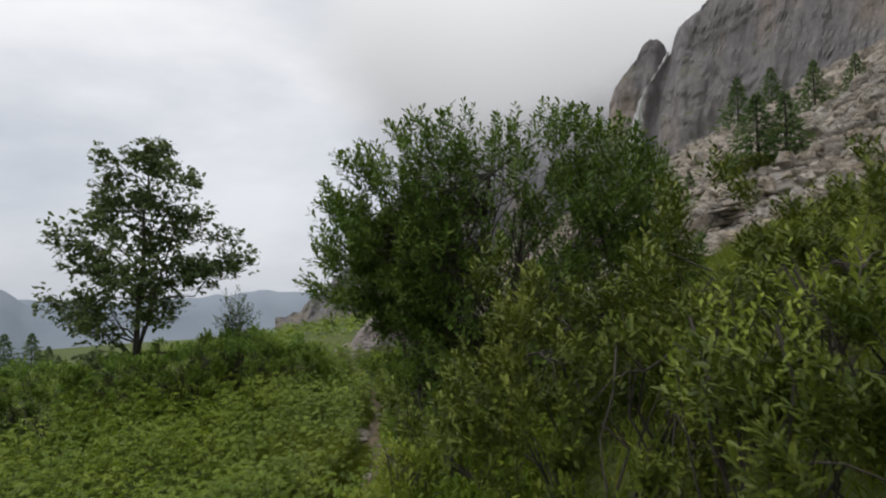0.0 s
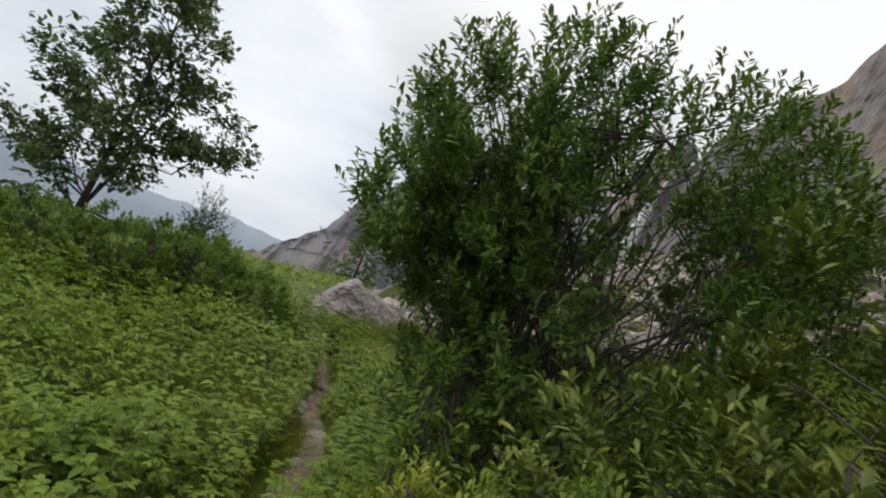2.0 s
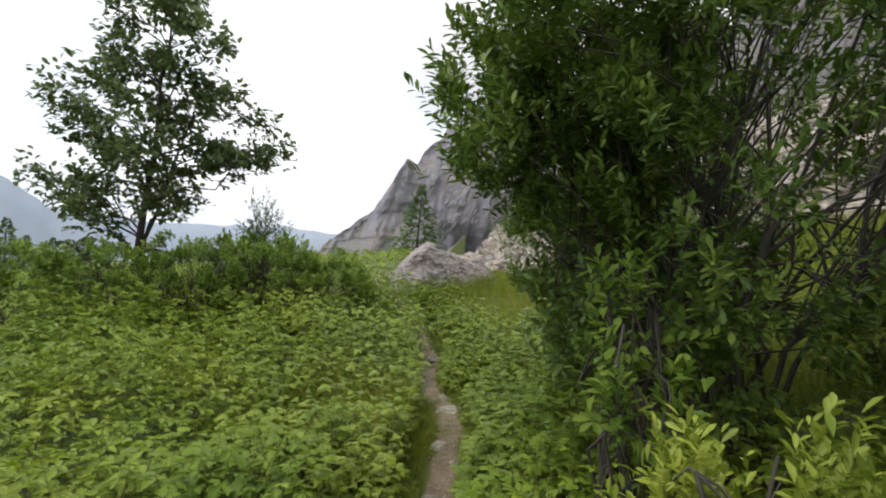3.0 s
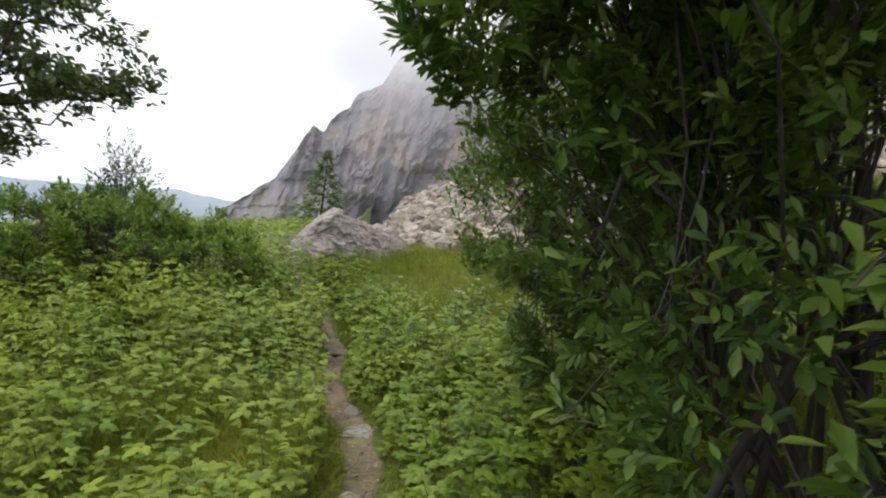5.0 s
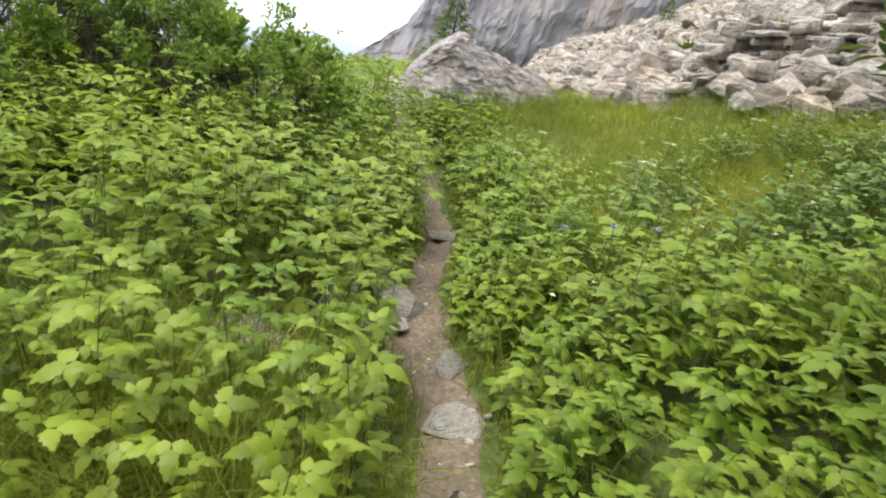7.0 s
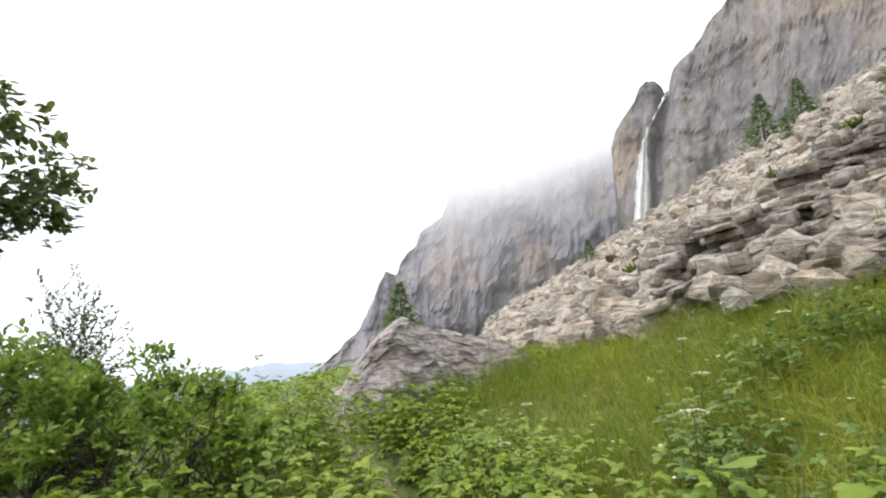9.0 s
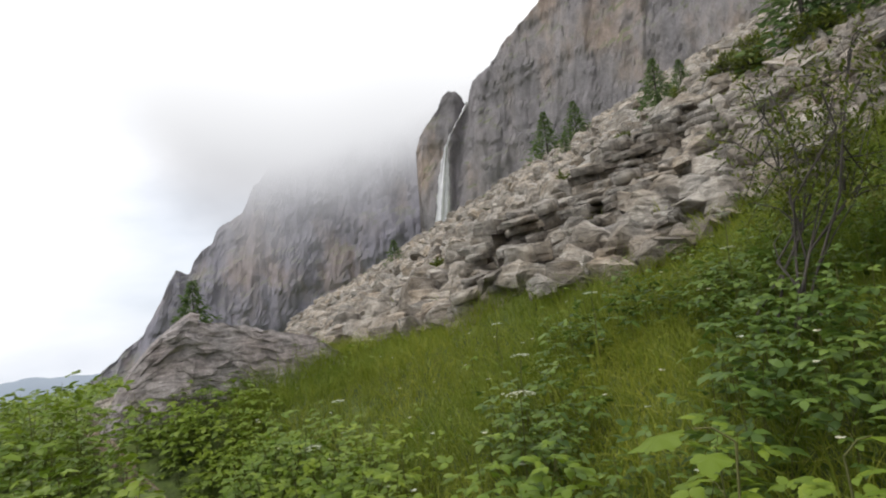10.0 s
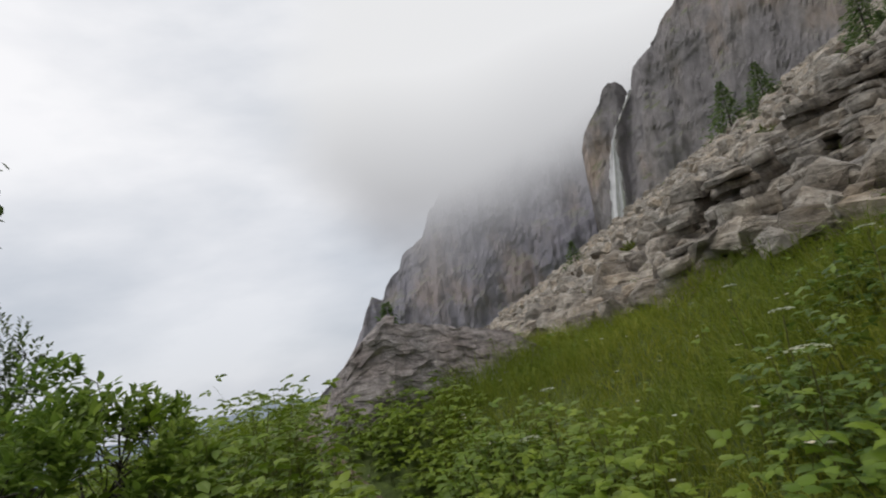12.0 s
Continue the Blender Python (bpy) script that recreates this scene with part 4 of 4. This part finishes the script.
# ---- herbs and grass ----
def herb_field(name, spots, heights, leaves, leaf, material, label, shape=TRIO_FAR, faces=TRIO_FAR_F, clear=0.17, stalks=True, tapered=True):
    """Leafy stalks, one at each spot; the leaves stand out on stalks of their own, near level, the lower ones longer."""
    n = len(spots)
    steep = np.where(spots[:, 1] > 8.0, 3.4, 2.2)
    low = np.where(spots[:, 0] < trail_x(spots[:, 1]), 0.62, 0.4)
    if tapered:
        heights = heights * np.clip(low + steep * (np.abs(spots[:, 0] - trail_x(spots[:, 1])) - 0.18), low, 1.0)
    z = land(spots[:, 0], spots[:, 1])
    lean = RNG.normal(0, 0.16, (n, 2))
    s = np.tile(0.3 + 0.7 * (np.arange(leaves) / (leaves - 1)) ** 0.7, n)
    h = np.repeat(heights, leaves)
    a = np.tile(np.arange(leaves) * 2.4, n) + RNG.uniform(0, 6.28, n).repeat(leaves) + RNG.normal(0, 0.3, n * leaves)
    out = np.stack([np.cos(a), np.sin(a), np.zeros(n * leaves)], -1)
    size = leaf * RNG.uniform(0.7, 1.25, n * leaves) * (1.15 - 0.5 * s) * np.repeat(RNG.uniform(0.7, 1.2, n), leaves)
    p = np.stack([np.repeat(spots[:, 0], leaves), np.repeat(spots[:, 1], leaves), np.repeat(z, leaves) + h * s], -1)
    p[:, :2] += np.repeat(lean, leaves, 0) * (h * s * s)[:, None]
    p += out * (size * RNG.uniform(0.3, 1.1, n * leaves))[:, None]
    p[:, 2] += RNG.normal(0, 0.025, n * leaves)
    d = out + np.array([0, 0, 1.0]) * (RNG.normal(-0.05, 0.2, n * leaves) + 0.35 * (s > 0.97))[:, None]
    face = np.array([0, 0, 1.0]) + 0.25 * out + RNG.normal(0, 0.22, p.shape)
    ok = off_trail(p, clear)
    if stalks:
        foot = np.stack([spots[:, 0], spots[:, 1], z - 0.02], -1)
        top = foot + np.concatenate([lean * heights[:, None], heights[:, None]], -1)
        mid = foot + (top - foot) * 0.55 - np.concatenate([lean * heights[:, None] * 0.25, np.zeros((n, 1))], -1)
        strips = []
        for w in (np.array([0.0022, 0, 0]), np.array([0, 0.0022, 0])):
            strips += [np.stack([foot - w, foot + w, mid + w, mid - w], 1), np.stack([mid - w, mid + w, top + 0.5 * w, top - 0.5 * w], 1)]
        quads = np.concatenate(strips)[np.tile(off_trail(top, clear), 4)]
        tagged(new("stalks", mesh_from("stalks", quads.reshape(-1, 3), np.arange(len(quads) * 4).reshape(-1, 4), STEM)), "thin green stalks under the herb leaves", "plants", kind="stuff")
    return tagged(new(name, leaf_cloud(name, p[ok], d[ok], face[ok], size[ok], shape, faces, material)), label, "plants", kind="stuff")


def scatter(x0, x1, y0, y1, step, keep):
    xs, ys = np.meshgrid(np.arange(x0, x1, step), np.arange(y0, y1, step))
    q = np.stack([xs.ravel(), ys.ravel()], -1) + RNG.uniform(-0.5, 0.5, (xs.size, 2)) * step
    return q[keep(q[:, 0], q[:, 1])]


def wave(x, y):
    return 0.5 + 0.5 * np.sin(1.9 * x + 0.7 * np.sin(2.3 * y)) * np.sin(1.6 * y + 0.9 * np.sin(1.7 * x))


def clumps(q):
    """From -1 between the clumps of herbs to 1 in their middles."""
    x, y = q[:, 0], q[:, 1]
    return np.sin(8.3 * x + 1.7 * np.sin(3.1 * y)) * np.sin(7.1 * y + 1.9 * np.sin(2.7 * x))


def gaps(q):
    """False where the ground shows dark between the clumps."""
    return clumps(q) > -0.5


def beside(q):
    return (np.abs(q[:, 0] - trail_x(q[:, 1])) < 1.7) & (q[:, 1] > 5.5) & (q[:, 1] < 11.3)


left_near = scatter(-6.5, 0.4, 0.3, 14.5, 0.14, lambda x, y: (x < trail_x(y) - 0.2 - bare_patch(y)) & (np.hypot((x + 2.02) / 0.8, y - 8.85) > 0.4) & ((y < 11.5) | (x > -3.2)))
thick = scatter(-3.0, 0.0, 5.5, 11.3, 0.17, lambda x, y: (x < trail_x(y) - 0.2 - bare_patch(y)) & (x > trail_x(y) - 1.7) & (np.hypot((x + 2.02) / 0.8, y - 8.85) > 0.4))
left_near = np.concatenate([left_near, thick])
left_near = left_near[gaps(left_near)]
left_near = left_near[(np.hypot((left_near[:, 0] + 1.95) / 0.6, (left_near[:, 1] - 7.6) / 0.75) > 1) | (RNG.random(len(left_near)) < 0.5)]
left_tall = 0.4 + 0.13 * clumps(left_near) + 0.42 * wave(left_near[:, 0], left_near[:, 1]) ** 0.8 + RNG.normal(0, 0.07, len(left_near)) - 0.08 * (left_near[:, 1] < 5.5) + 0.22 * np.clip((left_near[:, 1] - 8.4) * 1.5, 0, 1)
close = beside(left_near)
herb_field("herbs_left", left_near[close], left_tall[close], 11, 0.084, HERB, "dense bright green raspberry leaves beside the path", TRIO, TRIO_F)
herb_field("herbs_meadow", left_near[~close], left_tall[~close], 8, 0.1, HERB, "dense bright green herbs of the meadow", TRIO_PLAIN, TRIO_PLAIN_F)
left_far = scatter(-16, 0, 0.3, 24, 0.35, lambda x, y: (x < trail_x(y) - 0.3) & ((x < -6.5) | ((y > 11.5) & (x < -3.2)) | (y > 14.5)) & (np.hypot(x, y) < 26))
herb_field("herbs_beyond", left_far, 0.3 + 0.26 * wave(left_far[:, 0], left_far[:, 1]), 6, 0.14, HERB, "green herbs of the open meadow", TRIO_PLAIN, TRIO_PLAIN_F)
left_edge = scatter(-45, 0, 5, 48, 0.95, lambda x, y: (x < np.where(y > 17, -2.2 - 0.05 * (y - 17), trail_x(y) - 0.3)) & (np.hypot(x, y) < 48) & (np.hypot(x, y) > 22))
herb_field("herbs_edge", left_edge, 0.2 + 0.2 * wave(left_edge[:, 0] * 0.5, left_edge[:, 1] * 0.5), 5, 0.28, HERB, "green herbs at the far edge of the meadow", TRIO_PLAIN, TRIO_PLAIN_F)
right_near = scatter(-1.2, 2.2, 0.8, 12.5, 0.14, lambda x, y: (x > trail_x(y) + 0.2) & (x - trail_x(y) < np.interp(y, [0, 3.6, 5, 7, 9, 10, 11, 12.5], [0.9, 1.5, 1.9, 2.4, 2.3, 1.4, 0.7, 0.5]) * (0.75 + 0.5 * wave(x, y))))
right_near = np.concatenate([right_near, scatter(-1.2, 0.9, 5.5, 9.6, 0.19, lambda x, y: (x > trail_x(y) + 0.2) & (x < trail_x(y) + 1.7))])
right_near = right_near[gaps(right_near)]
right_tall = 0.32 + 0.1 * clumps(right_near) + 0.26 * wave(right_near[:, 0], right_near[:, 1]) + RNG.normal(0, 0.06, len(right_near))
close = beside(right_near)
herb_field("herbs_right", right_near[close], right_tall[close], 11, 0.084, HERB_SHADE, "leafy green herbs on the bank above the path", TRIO, TRIO_F)
herb_field("herbs_bank", right_near[~close], right_tall[~close], 8, 0.09, HERB_SHADE, "green herbs higher on the bank")
by_boulder = scatter(-3.0, 1.0, 11.6, 15.2, 0.16, lambda x, y: (x > trail_x(y) + 0.28) & (x < -0.75 - 0.3 * (y - 13)) & ((x > -1.9) | (y < 13.6)) & (wave(x, y) > 0.12))
herb_field("herbs_boulder", by_boulder, (0.36 + 0.22 * wave(by_boulder[:, 0], by_boulder[:, 1]) + RNG.normal(0, 0.05, len(by_boulder))) * np.where(by_boulder[:, 0] < -0.8, np.interp(by_boulder[:, 1], [12.4, 13.4], [1.0, 0.45]), 1.0), 8, 0.075, HERB_SHADE, "darker green herbs below the big boulder")
right_slope = scatter(-1.2, 7, 9, 16, 0.22, lambda x, y: (x > trail_x(y) + 0.4) & (y < scree_edge(x) - 0.1) & (wave(x * 1.3, y * 1.3) > 0.86))
herb_field("herbs_slope", right_slope, 0.24 + 0.16 * wave(right_slope[:, 0], right_slope[:, 1]) + RNG.normal(0, 0.05, len(right_slope)), 7, 0.05, HERB_SHADE, "scattered herbs among the slope grass")

right_patch = scatter(-0.1, 3.2, 9.4, 12.6, 0.115, lambda x, y: (wave(x * 0.9 + 0.4, y * 0.9) + 0.25 * np.sin(5 * x) * np.sin(4 * y) > 0.28) & (np.hypot((x - 1.3) / 1.5, (y - 11.0) / 1.3) < 1) & (y < scree_edge(x) - 0.8))
herb_field("herbs_patch", right_patch, 0.36 + 0.12 * clumps(right_patch) + RNG.normal(0, 0.06, len(right_patch)), 9, 0.07, BUSH, "dark green leafy herbs standing in the slope grass")
behind = scatter(-16, 3.5, -6, 0.4, 0.36, lambda x, y: np.abs(x - trail_x(y)) > 0.3)
herb_field("herbs_behind", behind, 0.3 + 0.25 * wave(behind[:, 0], behind[:, 1]), 5, 0.2, HERB, "green herbs along the start of the footpath", TRIO_PLAIN, TRIO_PLAIN_F)
strip = scatter(-3.2, 0.0, 9.6, 14.8, 0.115, lambda x, y: (np.abs(x - trail_x(y)) < 0.75) & (np.abs(x - trail_x(y)) > 0.16) & ((x > trail_x(y)) | (y > 11)))
herb_field("herbs_verge", strip, (0.4 + 0.3 * wave(strip[:, 0] * 1.7, strip[:, 1] * 1.7) + RNG.normal(0, 0.06, len(strip))) * np.interp(strip[:, 1], [12.4, 13.4], [1.0, 0.42]), 8, 0.075, HERB_SHADE, "leafy herbs crowding the edges of the footpath")
low_rim = scatter(-1.8, 0.3, 1.6, 5.2, 0.11, lambda x, y: (np.abs(x - trail_x(y)) < 0.5) & (np.abs(x - trail_x(y)) > 0.14) & ((x > trail_x(y)) | (x < trail_x(y) - 0.1 - bare_patch(y))))
herb_field("herbs_rim", low_rim, np.interp(low_rim[:, 1], [2.0, 3.2, 4.6, 5.2], [0.3, 0.8, 0.85, 0.5]) * RNG.uniform(0.75, 1.1, len(low_rim)), 9, 0.06, HERB_SHADE, "herbs leaning over the narrow start of the footpath", clear=0.16, tapered=False)


def grass_field(name, spots, heights, per, width, material, label, gap=0.16, left=0.13):
    n = len(spots) * per
    p = np.repeat(spots, per, 0) + RNG.normal(0, 0.045, (n, 2))
    z = land(p[:, 0], p[:, 1]) - 0.02
    a = RNG.uniform(0, 6.28, n)
    lean = RNG.uniform(0.1, 0.9, n)
    d = np.stack([np.cos(a) * lean, np.sin(a) * lean, np.ones(n)], -1)
    h = np.repeat(heights, per) * RNG.uniform(0.55, 1.2, n)
    pos = np.stack([p[:, 0], p[:, 1], z], -1)
    a3 = unit(d)
    w = unit(np.cross(a3, RNG.normal(size=(n, 3))))
    droop = np.stack([np.cos(a), np.sin(a), np.full(n, -0.55)], -1) * (h * lean * 0.55)[:, None]
    wd = np.repeat(width, per)[:, None] if np.ndim(width) else width
    v = np.stack([pos + w * wd * 0.5, pos - w * wd * 0.5, pos + a3 * h[:, None] * 0.55 - w * wd * 0.42, pos + a3 * h[:, None] * 0.55 + w * wd * 0.42, pos + a3 * h[:, None] + droop], 1)
    ok = off_trail(v[:, 4], gap, 2.0, left)
    v = v[ok]
    i = (np.arange(len(v)) * 5)[:, None]
    tri = np.concatenate([np.concatenate([i, i + 1, i + 2], 1), np.concatenate([i, i + 2, i + 3], 1), np.concatenate([i + 3, i + 2, i + 4], 1)])
    return tagged(new(name, mesh_from(name, v.reshape(-1, 3), tri, material)), label, "grass", kind="stuff")


g1 = scatter(-1.4, 8, 6.5, 17, 0.078, lambda x, y: (x > trail_x(y) + 0.22) & (y < scree_edge(x) + 0.3) & ((x - trail_x(y) > np.interp(y, [6, 9, 10, 12.5], [2.0, 1.2, 0.6, 0.3]) * (0.6 + 0.6 * wave(x, y)))))
grass_field("grass_slope", g1, 0.2 + 0.18 * wave(g1[:, 0], g1[:, 1]), 10, 0.0052, GRASS, "tall yellow-green meadow grass on the slope")
gs = scatter(0.5, 12, 11, 26, 0.3, lambda x, y: (y > scree_edge(x) - 0.2) & (wave(x * 1.9, y * 1.7) > 0.7))
grass_field("grass_tufts", gs, np.full(len(gs), 0.3), 14, 0.012, GRASS, "tufts of grass between the scree blocks")
g2 = scatter(0.25, 14, -2, 12, 0.2, lambda x, y: (y < scree_edge(x) + 0.3) & (y < np.where(x < 2, 4.6, 7)) | ((x > 8) & (y < scree_edge(x) + 0.3)))
grass_field("grass_bank", g2, 0.34 + 0.16 * wave(g2[:, 0], g2[:, 1]), 8, 0.013, GRASS, "tall grass on the upper bank")
g3 = scatter(-3.6, -0.2, 1.0, 12, 0.12, lambda x, y: (np.abs(x - trail_x(y)) < 0.6 + 1.3 * (wave(y, x) > 0.62) * (x < trail_x(y))) & (np.abs(x - trail_x(y)) > 0.17) & ((x > trail_x(y)) | (x < trail_x(y) - 0.17 - bare_patch(y))))
verge = scatter(-3.0, 0.4, 0.6, 13, 0.055, lambda x, y: (np.abs(x - trail_x(y)) < 0.33) & (np.abs(x - trail_x(y)) > 0.12) & ((x > trail_x(y)) | (x < trail_x(y) - 0.12 - bare_patch(y))))
grass_field("grass_edge", verge, 0.1 + 0.14 * wave(verge[:, 1] * 2, verge[:, 0]), 8, 0.005, GRASS, "short grass at the edge of the footpath", 0.1, 0.0)
tall = scatter(-3.0, -1.35, 6.5, 8.7, 0.05, lambda x, y: np.hypot((x + 1.95) / 0.75, (y - 7.6) / 0.95) < 1)
grass_field("grass_tall", tall, 0.55 + 0.25 * wave(tall[:, 0], tall[:, 1]), 13, 0.0045, GRASS, "tall soft grass among the herbs")
grass_field("grass_verge", g3, 0.2 + 0.36 * wave(g3[:, 1], g3[:, 0]) * (np.abs(g3[:, 0] - trail_x(g3[:, 1])) > 0.3), 6, 0.007, GRASS, "grass tufts along the footpath")


# ---- single plants ----
def lobed_leaf():
    """Outline of a five-lobed leaf with toothed edges, as a fan round its middle."""
    ang = np.linspace(-2.75, 2.75, 41)
    rad = 0.5 * (0.62 + 0.38 * np.abs(np.cos(ang * 2.5 * 0.72)) ** 0.7) * (1 + 0.06 * np.sin(ang * 17)) * (1 - 0.12 * np.abs(ang) / 2.75)
    rim = np.stack([0.42 + rad * np.cos(ang), rad * np.sin(ang), -0.1 * (rad / 0.5) ** 2 + 0.03 * np.sin(ang * 5)], -1)
    pts = np.concatenate([[(0.42, 0, 0.03)], rim])
    tri = np.array([(0, i, i + 1) for i in range(1, len(rim))] + [(0, len(rim), 1)])
    return pts, tri


LOBED, LOBED_F = lobed_leaf()


def lobed_plant(name, x, y, height, leaves, leaf, label):
    base = np.array([x, y, land1(x, y)])
    thing = new(name)
    thing.location = base
    stalk = Tubes()
    line = bend((0, 0, -0.03), (0.03, 0.02, height), 0, 6, 0.02)
    stalk.add(line, 0.0035, 0.0018, 5)
    part("stalk", stalk.mesh("stalk", STEM), thing)
    for k in range(leaves):
        s = 0.35 + 0.65 * k / (leaves - 1)
        a = 2.4 * k + 0.5
        root = line[0] + (line[-1] - line[0]) * s
        reach = leaf * (0.9 - 0.4 * s)
        tip = root + np.array([np.cos(a) * reach, np.sin(a) * reach, 0.35 * reach])
        d = np.array([[np.cos(a), np.sin(a), -0.25]])
        me = leaf_cloud("leaf", tip[None], d, np.array([[0.2 * np.cos(a), 0.2 * np.sin(a), 1.0]]), np.array([leaf * RNG.uniform(0.8, 1.15)]), LOBED, LOBED_F, HERB)
        part("leaf", me, thing)
        pet = Tubes()
        pet.add(bend(root, tip, 0.01, 3), 0.0014, 0.001, 4)
        part("leaf_stalk", pet.mesh("leaf_stalk", STEM), thing)
    return tagged(thing, label, "plant", "lobed-leaved plants")


for x, y, h, n, lf in ((-0.62, 9.17, 1.0, 7, 0.1), (-0.5, 9.12, 0.92, 6, 0.1), (-0.5, 9.5, 0.7, 6, 0.1), (-0.35, 9.1, 0.75, 6, 0.12), (-0.15, 9.75, 0.6, 5, 0.1)):
    lobed_plant("lobed_plant", x, y, h, n, lf, "young plant with large toothed lobed leaves")


def umbel(name, x, y, height, width, label):
    base = np.array([x, y, land1(x, y)])
    thing = new(name)
    thing.location = base
    st = Tubes()
    st.add(bend((0, 0, -0.03), (0.02, 0, height), 0, 5, 0.02), 0.004, 0.003, 5)
    part("stalk", st.mesh("stalk", STEM), thing)
    n = 70
    a, r = RNG.uniform(0, 6.28, n), width * 0.5 * np.sqrt(RNG.random(n))
    p = np.stack([np.cos(a) * r + 0.02, np.sin(a) * r, height + 0.03 - 0.5 * r * r / width], -1)
    me = leaf_cloud("flower_head", p, np.stack([np.cos(a), np.sin(a), a * 0 + 0.1], -1), np.array([0, 0, 1.0]) + RNG.normal(0, 0.2, p.shape), RNG.uniform(0.012, 0.02, n), OVAL * np.array([1, 1.6, 1]), OVAL_F, PETAL)
    tagged(part("flower_head", me, thing), kind="stuff")
    return tagged(thing, label, "flower", "umbel flowers")


for x, y, h, w in ((-0.1, 11.0, 0.55, 0.12), (0.2, 11.6, 0.5, 0.09), (-0.95, 12.1, 0.5, 0.1), (0.9, 11.9, 0.5, 0.07), (1.6, 11.4, 0.5, 0.07), (-0.7, 12.8, 0.45, 0.07), (0.5, 12.6, 0.45, 0.06), (2.1, 11.9, 0.5, 0.06)):
    umbel("umbel", x, y, h, w, "white flat-topped umbel flower in the grass")
BELL = leaf_material("bellflower", (0.12, 0.1, 0.38), (0.18, 0.16, 0.5), (0.26, 0.24, 0.6), 3.0, 0.6)


def bellflower(name, x, y, height, label):
    """A thin stalk with a nodding cup of five petals."""
    thing = new(name)
    thing.location = (x, y, land1(x, y))
    st = Tubes()
    st.add(bend((0, 0, -0.03), (0.02, 0.01, height), 0, 5, 0.02), 0.002, 0.0012, 5)
    part("stalk", st.mesh("stalk", STEM), thing)
    a = np.arange(5) * 2 * np.pi / 5
    out = np.stack([np.cos(a), np.sin(a), np.full(5, 0.5)], -1)
    for k in range(5):
        part("petal", leaf_cloud("petal", np.array([[0.02, 0.01, height]]), out[k:k + 1], np.array([[-out[k, 0], -out[k, 1], 1.0]]), np.array([0.028]), OVAL * np.array([1, 1.5, 1]), OVAL_F, BELL), thing)
    return tagged(thing, label, "flower", "bellflowers")


for x, y, h in ((-0.55, 9.55, 0.62), (-0.38, 9.45, 0.6), (-0.72, 9.85, 0.55)):
    bellflower("bellflower", x, y, h, "small violet-blue bellflower among green herbs")
dots = scatter(-1.2, 5, 9.3, 15, 0.42, lambda x, y: (x > trail_x(y) + 0.4) & (y < scree_edge(x)))
dp = np.stack([dots[:, 0], dots[:, 1], land(dots[:, 0], dots[:, 1]) + RNG.uniform(0.3, 0.48, len(dots))], -1)
dp = np.repeat(dp, 5, 0)
dp_a = RNG.uniform(0, 6.28, len(dp))
tagged(new("small_flowers", leaf_cloud("small_flowers", dp, np.stack([np.cos(dp_a), np.sin(dp_a), dp_a * 0 + 0.3], -1), np.array([0, 0, 1.0]) + RNG.normal(0, 0.2, dp.shape), np.full(len(dp), 0.017), OVAL * np.array([1, 1.6, 1]), OVAL_F, PETAL)), "tiny pale meadow flowers in the grass", "flowers", kind="stuff")
